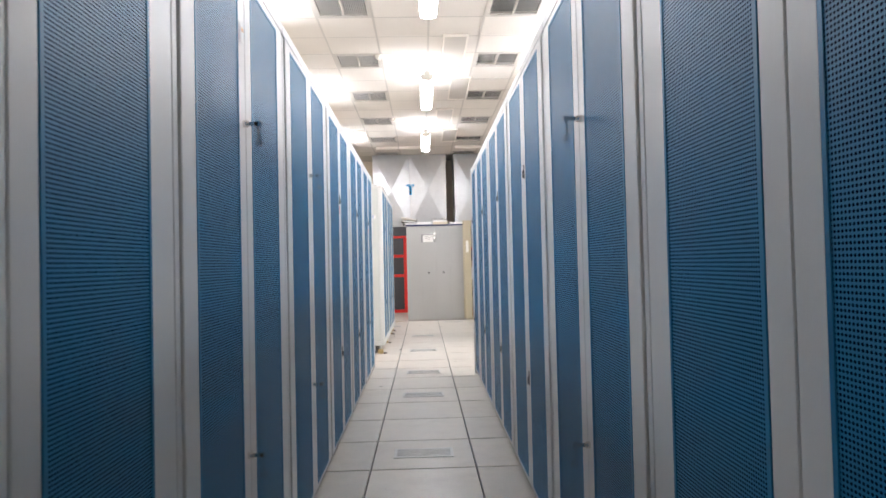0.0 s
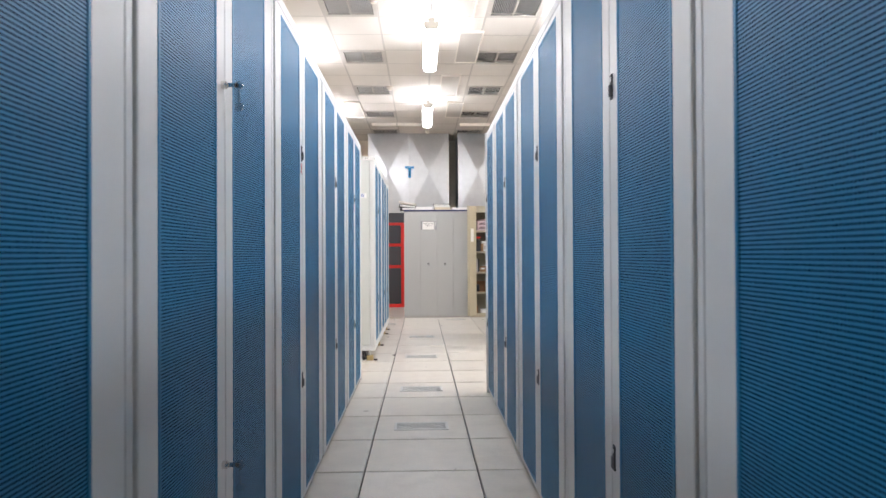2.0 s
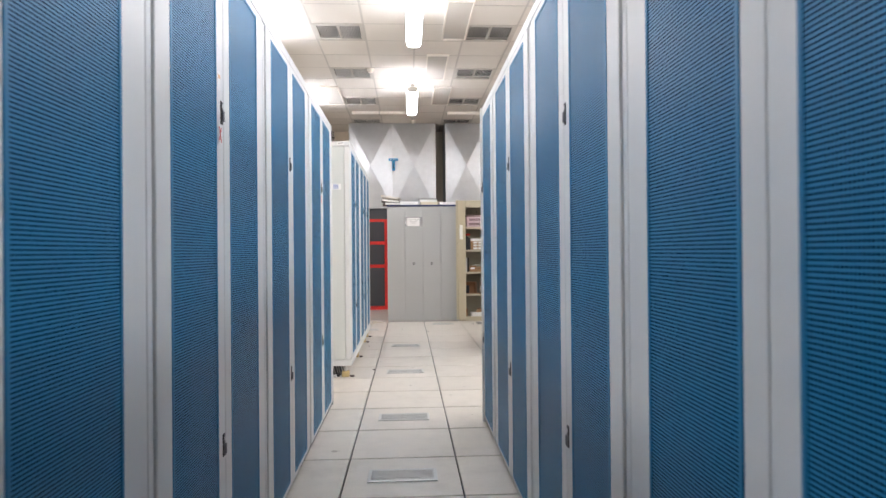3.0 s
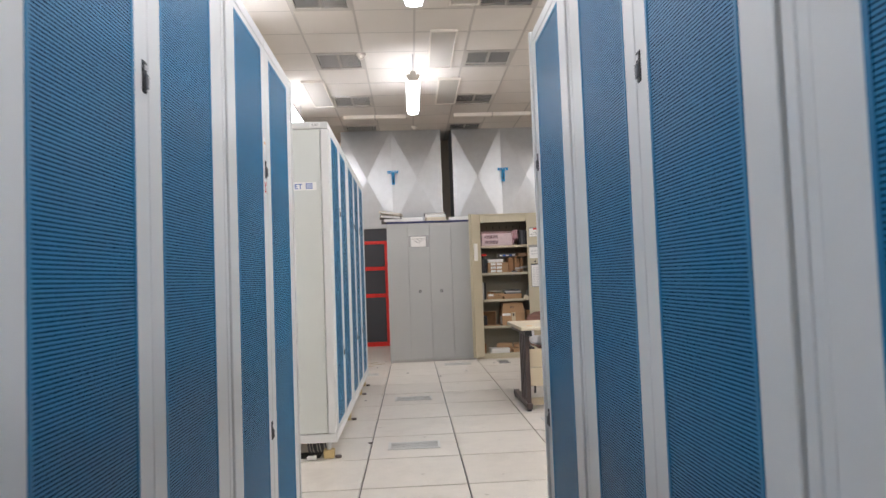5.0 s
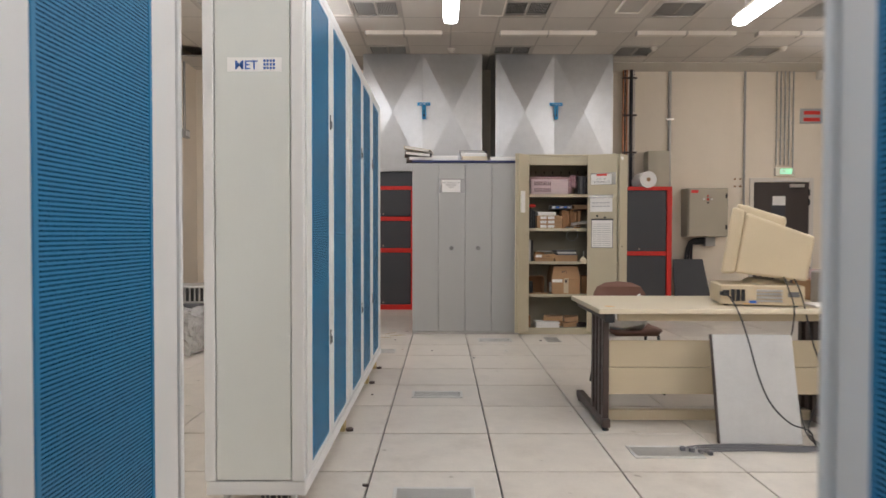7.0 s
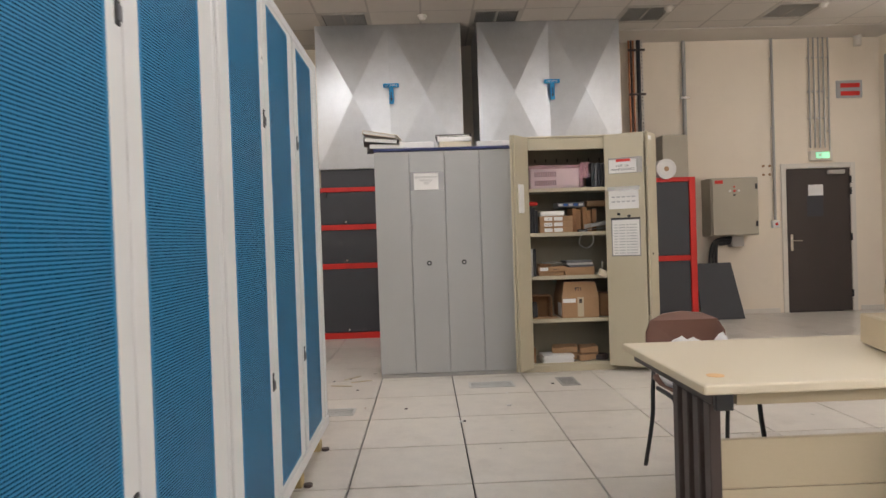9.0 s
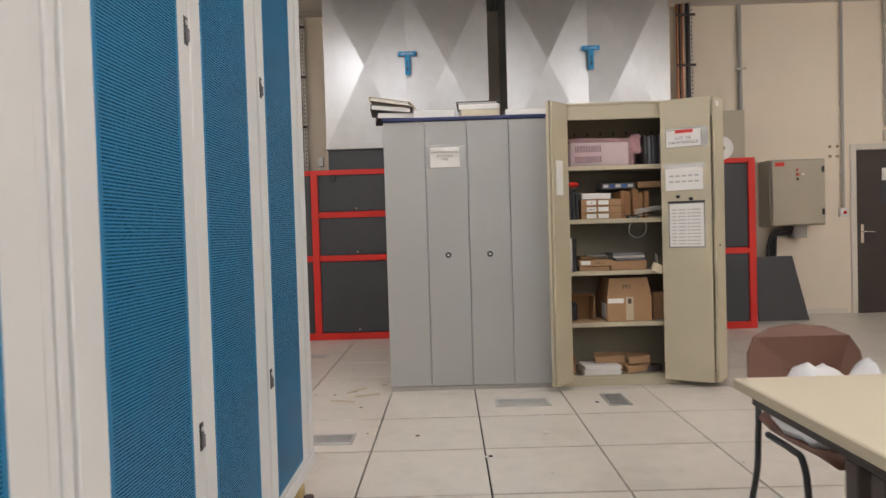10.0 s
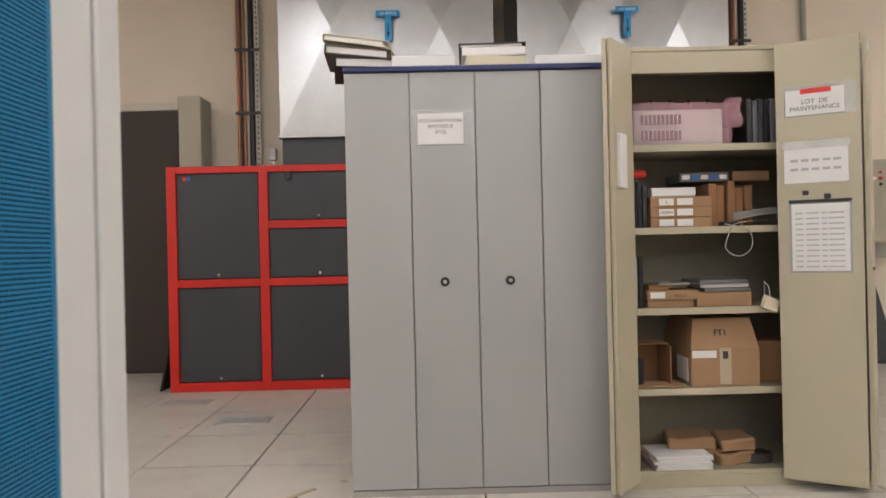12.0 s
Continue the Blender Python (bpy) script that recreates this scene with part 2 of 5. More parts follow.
solid("floor_void", B(X0, X1, Y0, Y1, -0.2, -0.02), M_JOINT, "dark void under the raised floor", "floor", kind="structure")
far = bmesh.new()
for a, b, z in ((X0 - 0.2, DOOR2[0], 0), (DOOR2[0], DOOR2[1], DOOR2[2]), (DOOR2[1], DOOR[0], 0), (DOOR[0], DOOR[1], DOOR[2]), (DOOR[1], X1 + 0.2, 0)):
    box(far, a, b, Y1, Y1 + 0.2, z - (0.2 if z == 0 else 0), H + 0.3)
solid("wall_north", far, M_WALL, "cream painted wall with two dark doors", "wall", kind="structure")
solid("wall_south", B(X0 - 0.2, X1 + 0.2, Y0 - 0.2, Y0, -0.2, H + 0.3), M_WALL, "cream painted wall behind the aisle", "wall", kind="structure")
solid("wall_west", B(X0 - 0.2, X0, Y0, Y1, -0.2, H + 0.3), M_WALL, "cream painted side wall", "wall", kind="structure")
solid("wall_east", B(X1, X1 + 0.2, Y0, Y1, -0.2, H + 0.3), M_WALL, "cream painted side wall", "wall", kind="structure")
sk = bmesh.new()
for a, b in ((X0, DOOR2[0] - 0.06), (DOOR2[1] + 0.06, DOOR[0] - 0.12), (DOOR[1] + 0.12, X1)):
    box(sk, a, b, Y1 - 0.012, Y1, 0, 0.07, 0.003)
solid("baseboard", sk, M_FRAME, "cream painted skirting along the far wall", "baseboard", kind="structure")

# suspended ceiling: one mesh of tiles hung in a 0.6 m grid
GX, GY = -0.46, 13.45
VENTS = {(i, j) for i in (-6, -4, -1, 2, 5, 8) for j in range(-27, 6, 3)}
cb = bmesh.new()
for i in range(-6, 12):
    for j in range(-27, 6):
        x, y = GX + 0.6 * i, GY + 0.6 * j
        a, b, c, d = max(x + 0.008, X0), min(x + 0.592, X1), max(y + 0.008, Y0), min(y + 0.592, Y1)
        if b - a < 0.02 or d - c < 0.02 or (i, j) in VENTS:
            continue
        dz = 0.004 * noise.noise(Vector((i * 1.7, j * 2.3, 0)))
        box(cb, a, b, c, d, H + dz, H + 0.02 + dz)
solid("ceiling", cb, M_CEIL, "suspended ceiling of off-white mineral tiles", "ceiling", kind="structure")
solid("ceiling_slab", B(X0, X1, Y0, Y1, H + 0.2, H + 0.3), M_CEIL, "slab above the suspended ceiling", "ceiling", kind="structure")
gb = bmesh.new()
for i in range(-6, 13):
    x = GX + 0.6 * i
    if X0 < x < X1:
        box(gb, x - 0.012, x + 0.012, Y0, Y1, H - 0.003, H + 0.012)
for j in range(-27, 7):
    y = GY + 0.6 * j
    if Y0 < y < Y1:
        box(gb, X0, X1, y - 0.009, y + 0.009, H - 0.001, H + 0.010)
solid("ceiling_grid", gb, M_GRID, "painted metal grid that carries the ceiling tiles", "ceiling grid", kind="structure")


def ceiling_vent():
    t = thing("ceiling_vent", (0, 0, 0), "grey slatted ceiling grille in two halves", "ceiling vent", "ceiling vents")
    part("backing", B(-0.295, 0.295, -0.295, 0.295, 0.05, 0.06), M_DARK, t)
    f = bmesh.new()
    for a in ((-0.298, -0.25, -0.298, 0.298), (0.25, 0.298, -0.298, 0.298), (-0.25, 0.25, -0.298, -0.235), (-0.25, 0.25, 0.235, 0.298), (-0.012, 0.012, -0.235, 0.235)):
        box(f, *a, -0.006, 0.014, 0.002)
    part("frame", f, M_GRID, t)
    for s in (-1, 1):
        for k in range(12):
            x = s * (0.022 + 0.0192 * k)
            part("slat", move(B(-0.0035, 0.0035, -0.235, 0.235, -0.010, 0.012), pose(x, 0, 0.012, 0, 18, 0)), M_GRILLE, t)
    return t


cv = None
for i, j in sorted(VENTS):
    x, y = GX + 0.6 * i + 0.3, GY + 0.6 * j + 0.3
    if not (-2.9 < x < 5 and 1 < y < 16.4):
        if X0 < x - 0.3 and x + 0.3 < X1 and Y0 < y - 0.3 and y + 0.3 < Y1:
            solid("ceiling_vent", B(x - 0.29, x + 0.29, y - 0.29, y + 0.29, H - 0.002, H + 0.02), M_GRILLE, "grey slatted grille in the ceiling", "ceiling vent", "ceiling vents")
        continue
    if cv is None:
        cv = ceiling_vent()
        cv.matrix_basis = pose(x, y, H)
    else:
        copy_thing(cv, pose(x, y, H))


def lamp():
    """A fluorescent batten on two rods, with a lit wrap-round diffuser."""
    t = thing("ceiling_lamp", (0, 0, 0), "lit white fluorescent batten hung below the ceiling", "ceiling lamp", "ceiling lamps")
    part("housing", prism([(-0.03, 0.0), (0.03, 0.0), (0.036, 0.04), (0.036, 0.07), (-0.036, 0.07), (-0.036, 0.04)][::-1], "y", -0.76, 0.76), M_FRAME, t)
    part("diffuser", prism([(-0.04, 0.045), (-0.082, 0.0), (-0.068, -0.05), (-0.03, -0.062), (0.03, -0.062), (0.068, -0.05), (0.082, 0.0), (0.04, 0.045)], "y", -0.74, 0.74), M_TUBE, t, "glowing prismatic cover")
    for y in (-0.74, 0.74):
        part("end_cap", prism([(-0.07, 0.033), (-0.08, 0.0), (-0.06, -0.045), (0.06, -0.045), (0.08, 0.0), (0.07, 0.033)], "y", y - 0.022, y + 0.022), M_FRAME, t)
    for y in (-0.6, 0.6):
        part("rod", C((0, y, 0.06), (0, y, 0.32), 0.006, 8), M_STEEL, t)
    return t


lp = None
# columns 5.4 and 5.95 hang out of view, added to brighten the right-hand wall
for x, ys in ((0.12, (12.35, 8.75, 5.15)), (-1.55, (13.3, 9.7, 6.1, 4.3, 2.5)), (3.3, (12.4, 8.8, 7.0, 5.2, 3.4)), (1.75, (8.0, 6.3, 4.6, 2.9)), (-3.2, (12.2, 6.0)), (5.4, (11.2, 8.0, 3.0)), (5.95, (14.3,))):
    for y in ys:
        if lp is None:
            lp = lamp()
            lp.matrix_basis = pose(x, y, H - 0.32)
        else:
            copy_thing(lp, pose(x, y, H - 0.32))


def recessed_panel():
    t = thing("recessed_light", (0, 0, 0), "unlit recessed ceiling light with a pale lens", "ceiling light", "unlit recessed lights")
    f = bmesh.new()
    for a in ((-0.15, -0.13, -0.62, 0.62), (0.13, 0.15, -0.62, 0.62), (-0.13, 0.13, -0.62, -0.6), (-0.13, 0.13, 0.6, 0.62)):
        box(f, *a, -0.03, 0.0, 0.003)
    part("frame", f, M_FRAME, t)
    part("lens", B(-0.13, 0.13, -0.6, 0.6, -0.018, -0.003), M_GRID, t, "dull prismatic lens")
    return t


rp = None
for x, y in ((0.46, 11.6), (0.46, 8.0), (0.46, 4.4), (-1.72, 11.4), (-1.72, 7.8), (2.25, 13.2), (2.25, 9.6), (-1.2, 13.3), (0.62, 13.3), (0.62, 9.7)):
    if rp is None:
        rp = recessed_panel()
        rp.matrix_basis = pose(x, y, H)
    else:
        copy_thing(rp, pose(x, y, H))

for x0, x1 in ((-0.98, 0.02), (0.8, 2.05), (2.6, 3.9), (4.2, 5.3)):
    t = thing("batten", (0.5 * (x0 + x1), 14.62, H), "unlit white batten fixed across the ceiling", "batten light", "unlit battens")
    part("housing", prism([(14.58, H - 0.05), (14.66, H - 0.05), (14.69, H - 0.003), (14.55, H - 0.003)], "x", x0, x1), M_FRAME, t)
    part("end_cap", B(x0 - 0.01, x0 - 0.0005, 14.57, 14.67, H - 0.055, H - 0.003, 0.002), M_GRID, t)
    part("end_cap", B(x1 + 0.0005, x1 + 0.01, 14.57, 14.67, H - 0.055, H - 0.003, 0.002), M_GRID, t)
    part("end_cap", B(0.5 * (x0 + x1) - 0.01, 0.5 * (x0 + x1) + 0.01, 14.54, 14.7, H - 0.054, H - 0.0005, 0.002), M_GRID, t)


def detector(x, y):
    t = thing("smoke_detector", (x, y, H), "small white round smoke detector on the ceiling", "smoke detector", "smoke detectors")
    part("base", C((x, y, H - 0.003), (x, y, H - 0.028), 0.055, 20), M_FRAME, t, smooth=False)
    part("head", C((x, y, H - 0.029), (x, y, H - 0.06), 0.042, 20, 0.03), M_FRAME, t)


for x, y in ((-0.48, 11.7), (0.16, 15.4), (-0.48, 8.1), (3.05, 15.3), (4.9, 15.3), (2.9, 11.8)):
    detector(x, y)
# ceiling edge trim where the tiles stop short of the far wall
solid("trim", B(2.7, X1, Y1 - 0.55, Y1, H - 0.02, H - 0.004, 0.002), M_CEIL, "plain off-white ceiling strip along the far wall", "ceiling trim", kind="structure")


# ---------- server racks ----------
RH = 2.16


def rack(lock_high, lock, height=RH, base=0.03, locks=(1.61, 0.58)):
    """A shallow rack; its front lies at x = 0 and looks along +x, its foot spans y = 0 to 0.6."""
    t = thing("server_rack", (0, 0, 0), "off-white server rack with a blue perforated steel door", "server rack", "rows of server racks")
    fl = (lambda y: y) if lock_high else (lambda y: 0.6 - y)

    def fb(bm, x0, x1, a, b, z0, z1, r=0.0):
        a, b = sorted((fl(a), fl(b)))
        return box(bm, x0, x1, a, b, z0, z1, r)
    b = bmesh.new()
    box(b, -0.385, -0.03, 0.002, 0.02, base, height)
    box(b, -0.385, -0.03, 0.58, 0.598, base, height)
    box(b, -0.385, -0.365, 0.02, 0.58, base, height)
    box(b, -0.365, -0.03, 0.02, 0.58, height - 0.02, height)
    box(b, -0.365, -0.03, 0.02, 0.58, base, base + 0.02)
    part("body", b, M_PANEL, t)
    part("inside", B(-0.36, -0.05, 0.022, 0.578, base + 0.022, height - 0.022), M_DARK, t, "dark equipment behind the door")
    p = bmesh.new()
    fb(p, -0.029, -0.006, 0.002, 0.034, base, height - 0.047, 0.003)
    part("post", p, M_WHITE, t)
    p = bmesh.new()
    box(p, -0.029, -0.002, 0.002, 0.598, height - 0.045, height, 0.004)
    part("top_rail", p, M_WHITE, t)
    d0, d1, z0, z1 = 0.040, 0.598, base + 0.006, height - 0.05
    b0, b1, c0, c1 = 0.137, 0.526, base + 0.03, height - 0.075
    f = bmesh.new()
    fb(f, -0.022, 0, d0, b0, z0, z1, 0.0025)
    fb(f, -0.022, 0, b1, d1, z0, z1, 0.0025)
    fb(f, -0.022, -0.001, b0, b1, z0, c0)
    fb(f, -0.022, -0.001, b0, b1, c1, z1)
    door = part("door", f, M_WHITE, t)
    e = bmesh.new()
    for a in ((b0, b0 + 0.012, c0, c1), (b1 - 0.012, b1, c0, c1), (b0 + 0.012, b1 - 0.012, c0, c0 + 0.012), (b0 + 0.012, b1 - 0.012, c1 - 0.012, c1)):
        fb(e, -0.018, 0.0015, *a, 0.001)
    part("panel_edge", e, M_BLUE, door, "plain blue rim")
    e = bmesh.new()
    fb(e, -0.014, -0.0005, b0 + 0.012, b1 - 0.012, c0 + 0.012, c1 - 0.012)
    part("perforated_panel", e, M_PERF, door, "blue steel with rows of small holes")
    for z in locks:
        if lock == "latch":
            q = bmesh.new()
            fb(q, -0.01, 0.003, 0.566, 0.590, z - 0.036, z + 0.036, 0.003)
            lt = part("latch", q, M_BLACK, door, "black swing latch")
            q = bmesh.new()
            fb(q, 0.0032, 0.009, 0.571, 0.585, z - 0.028, z + 0.006, 0.002)
            part("thumb_piece", q, M_LEAD, lt)
            q = bmesh.new()
            fb(q, 0.0032, 0.0045, 0.573, 0.583, z + 0.014, z + 0.026, 0.0005)
            part("keyhole", q, M_STEEL, lt)
        elif lock == "key":
            y = fl(0.572)
            q = C((-0.005, y, z), (0.012, y, z), 0.011, 14)
            cyl(q, (0.012, y, z), (0.016, y, z), 0.008, 14)
            box(q, 0.016, 0.045, y - 0.001, y + 0.001, z - 0.006, z + 0.006)
            cyl(q, (0.046, y - 0.001, z), (0.046, y + 0.001, z), 0.012, 12)
            box(q, 0.043, 0.049, y - 0.0025, y - 0.0015, z - 0.055, z - 0.008)
            cyl(q, (0.048, y - 0.004, z - 0.06), (0.048, y - 0.002, z - 0.06), 0.012, 12)
            part("lock", q, M_CHROME, door, "chrome lock with a key and a spare on its ring")
    return t


R_LATCH, R_KEY, R_NONE = rack(True, "latch"), rack(True, "key"), rack(False, "")
XL, XR = -0.525, 0.525   # the rows part slightly towards their far ends
used = set()


def place(proto, m):
    if proto.name in used:
        return copy_thing(proto, m)
    used.add(proto.name)
    proto.matrix_basis = m
    return proto


for k in range(14):                       # left row: the far end is at y = 7.34
    y = 7.34 - 0.6 * (k + 1)
    pr = R_NONE if k % 2 == 0 else (R_KEY if y < 2.6 else R_LATCH)
    place(pr, pose(XL - 0.003 * y, y, 0, 0, 0, 0.17))
# right row, turned to face -x: the lock side changes hands
S_LATCH, S_KEY, S_NONE = rack(False, "latch"), rack(False, "key"), rack(True, "")
for k in range(13):
    y = 6.74 - 0.6 * k
    pr = S_NONE if k % 2 == 1 else (S_KEY if y < 2.2 else S_LATCH)
    place(pr, pose(XR + 0.004 * y, y, 0, 0, 0, 179.77))
# second block, on levelling feet
F0, F1 = 8.44, 11.46
Q_LATCH, Q_NONE, Q_LOW = rack(True, "latch", 2.22, 0.17, (1.67, 0.645)), rack(False, "", 2.22, 0.17), rack(False, "latch", 2.22, 0.17, (1.67, 0.645))
for k, pr in enumerate((Q_LATCH, Q_NONE, Q_LATCH, Q_NONE, Q_LOW)):
    place(pr, pose(-0.5, F0 + 0.604 * k, 0))
t = thing("rack_plinth", (-0.69, 0.5 * (F0 + F1), 0), "white steel plinth frame carrying a block of racks", "plinth")
part("frame", B(-0.89, -0.497, F0 - 0.01, F1 + 0.094, 0.112, 0.168, 0.004), M_WHITE, t)
for y in (F0 + 0.06, F0 + 1.22, F0 + 2.42, F1 - 0.05):
    for x in (-0.83, -0.56):
        lg = part("foot", C((x, y, 0.028), (x, y, 0.112), 0.014, 10), M_STEEL, t)
        part("pad", B(x - 0.035, x + 0.035, y - 0.035, y + 0.035, 0.0, 0.055, 0.006), M_BRASS, lg, "dusty yellowish foot block")
        part("bolt", C((x + 0.06, y - 0.01, 0.0), (x + 0.06, y - 0.01, 0.014), 0.022, 10), M_LEG, lg)
# end panel of the second block
t = thing("end_panel", (-0.69, F0, 0.17), "pale grey steel side panel closing a rack row", "side panel")
part("sheet", B(-0.845, -0.555, F0 - 0.014, F0 - 0.002, 0.175, 2.17, 0.002), M_PANEL, t)
part("post", B(-0.892, -0.849, F0 - 0.018, F0 - 0.001, 0.17, 2.17, 0.004), M_WHITE, t)
part("post", B(-0.551, -0.502, F0 - 0.018, F0 - 0.001, 0.17, 2.17, 0.004), M_WHITE, t)
part("top_rail", B(-0.892, -0.502, F0 - 0.018, F0 - 0.001, 2.173, 2.22, 0.004), M_WHITE, t)
st = part("sticker", B(-0.795, -0.585, F0 - 0.0165, F0 - 0.0145, 1.765, 1.819), M_PAPER, t, "white sticker with blue letters")
words("MET", 0.048, M_INKB, Matrix.Translation((-0.722, F0 - 0.0175, 1.774)) @ FACING, st, bold=0.0006)
for i in range(4):
    for j in range(3):
        part("dot", B(-0.655 + 0.012 * i, -0.647 + 0.012 * i, F0 - 0.0180, F0 - 0.0166, 1.774 + 0.014 * j, 1.783 + 0.014 * j), M_INKB, st)
st = part("row_tag", B(-0.62, -0.55, F0 - 0.0205, F0 - 0.0185, 2.183, 2.212), M_PAPER, t, "white row tag")
words("A 07", 0.022, M_INK, Matrix.Translation((-0.585, F0 - 0.0215, 2.19)) @ FACING, st)
t = thing("end_panel", (-0.69, F1 + 0.06, 0.17), "off-white steel end post closing a rack row", "side panel")
part("post", B(-0.56, -0.503, F1 + 0.006, F1 + 0.092, 0.172, 2.22, 0.004), M_WHITE, t)
part("sheet", B(-0.885, -0.562, F1 + 0.006, F1 + 0.088, 0.172, 2.218, 0.003), M_PANEL, t)
# left end of the first row and right end, closed by posts
for x0, x1, y, h in ((-0.93, -0.547, 7.343, RH), (0.553, 0.94, 6.743, RH)):
    t = thing("end_panel", (0.5 * (x0 + x1), y, 0), "pale grey steel side panel closing a rack row", "side panel")
    part("sheet", B(x0 + 0.04, x1 - 0.04, y, y + 0.012, 0.035, h - 0.05, 0.002), M_PANEL, t)
    part("post", B(x0 - 0.012, x0 + 0.036, y, y + 0.016, 0.0, h, 0.003), M_WHITE, t)
    part("post", B(x1 - 0.036, x1, y, y + 0.016, 0.0, h, 0.003), M_WHITE, t)
# plinths
for x0, x1, y1 in ((-0.9, -0.56, 7.34), (0.57, 0.9, 6.74)):
    solid("rack_plinth", B(x0, x1, -1.06, y1, 0.0, 0.028), M_LEG, "dark steel plinth under a row of racks", "plinth")


def sticker(x, y, z, face, w=0.03, h=0.05, cross=False, text=""):
    t = thing("sticker", (x, y, z), "small white paper sticker on a rack post", "sticker", "rack stickers")
    a, b = (x, x + 0.001) if face > 0 else (x - 0.001, x)
    part("paper", B(a, b, y - w / 2, y + w / 2, z, z + h), M_PAPER, t)
    s = x + face * 0.0022
    if cross:
        for k in (-1, 1):
            part("stroke", move(B(-0.0004, 0.0004, -0.0025, 0.0025, -h * 0.42, h * 0.42), pose(s, y, z + h / 2, 28 * k)), M_RED, t)
    elif text:
        words(text, 0.022, M_INK, Matrix.Translation((s, y, z + 0.014)) @ pose(0, 0, 0, 90, 0, 90 * face), t)
    else:
        part("mark", B(*sorted((s - 0.0003, s + 0.0003)), y - w * 0.3, y + w * 0.3, z + h * 0.6, z + h * 0.8), M_ORANGE, t)


for y, z, c in ((4.29, 1.508, True), (6.69, 1.505, True), (4.28, 1.67, False), (6.69, 1.67, False), (1.9, 1.86, False)):
    sticker(XL - 0.003 * y + 0.0022, y, z, 1, 0.034, 0.06, c)
sticker(-0.4995, 10.22, 1.88, 1, 0.04, 0.06, False, "29")

# ---------- air handling units and ducts at the far wall ----------
def red_unit(x0, x1, posts, rails, label):
    """A red framed cabinet with dark infill panels; rails: heights of the cross bars for each bay."""
    y0, y1, z0, z1, w = 15.7, 16.5, 0.0, 1.855, 0.075
    t = thing("air_handling_unit", (0.5 * (x0 + x1), 16.1, 0), label, "air handling unit", "air handling units")
    part("casing", B(x0 + 0.01, x1 - 0.01, y0 + 0.05, y1, 0.02, z1 - 0.01), M_ANTH, t)
    xs = [x0] + list(posts) + [x1 - w]
    for x in xs:
        part("upright", B(x, x + w, y0, y0 + 0.06, z0, z1, 0.003), M_RED, t)
    for i, (a, b) in enumerate(zip(xs, xs[1:])):
        for lo, hi in [(z0, 0.075), (z1 - 0.055, z1)] + [(z, z + 0.065) for z in rails[i]]:
            part("cross_bar", B(a + w, b, y0 + 0.002, y0 + 0.058, lo, hi, 0.003), M_RED, t)
    for x in (x0, x1 - w):
        part("side_rail", B(x, x + w, y0 + 0.062, y1, z1 - 0.07, z1, 0.003), M_RED, t)
    for i, (a, b) in enumerate(zip(xs, xs[1:])):
        zs = [0.075] + [v for z in rails[i] for v in (z, z + 0.065)] + [z1 - 0.055]
        for lo, hi in zip(zs[::2], zs[1::2]):
            pn = part("panel", B(a + w + 0.006, b - 0.006, y0 + 0.016, y0 + 0.04, lo + 0.006, hi - 0.006, 0.003), M_ANTH, t, "dark grey panel")
            part("screw", C((0.5 * (a + w + b), y0 + 0.017, lo + 0.035), (0.5 * (a + w + b), y0 + 0.008, lo + 0.035), 0.012, 12), M_CHROME, pn)
    return t


t = solid("leaning_panel", B(-0.008, 0.008, -0.2, 0.2, 0, 0.42, 0.002), M_BLACK, "black sheet leaning on the red unit", "panel")
t.matrix_basis = pose(-2.20, 15.95, 0.003, 0, 11, 0)
u = red_unit(-2.10, 0.6, (-1.345, -0.44), ((0.86,), (0.86, 1.335), (0.86,)), "red framed air handling unit with dark grey panels")
part("padlock", B(-1.12, -1.07, 15.68, 15.698, 1.73, 1.80, 0.006), M_BLACK, u)
for x, m_ in ((-1.955, M_RED), (-1.92, M_INKB)):
    part("badge", C((x, 15.716, 1.755), (x, 15.712, 1.755), 0.018, 14), m_, u)
red_unit(0.82, 3.475, (1.6, 2.5), ((0.84,), (0.84,), (0.82,)), "red framed air handling unit with dark grey panels")


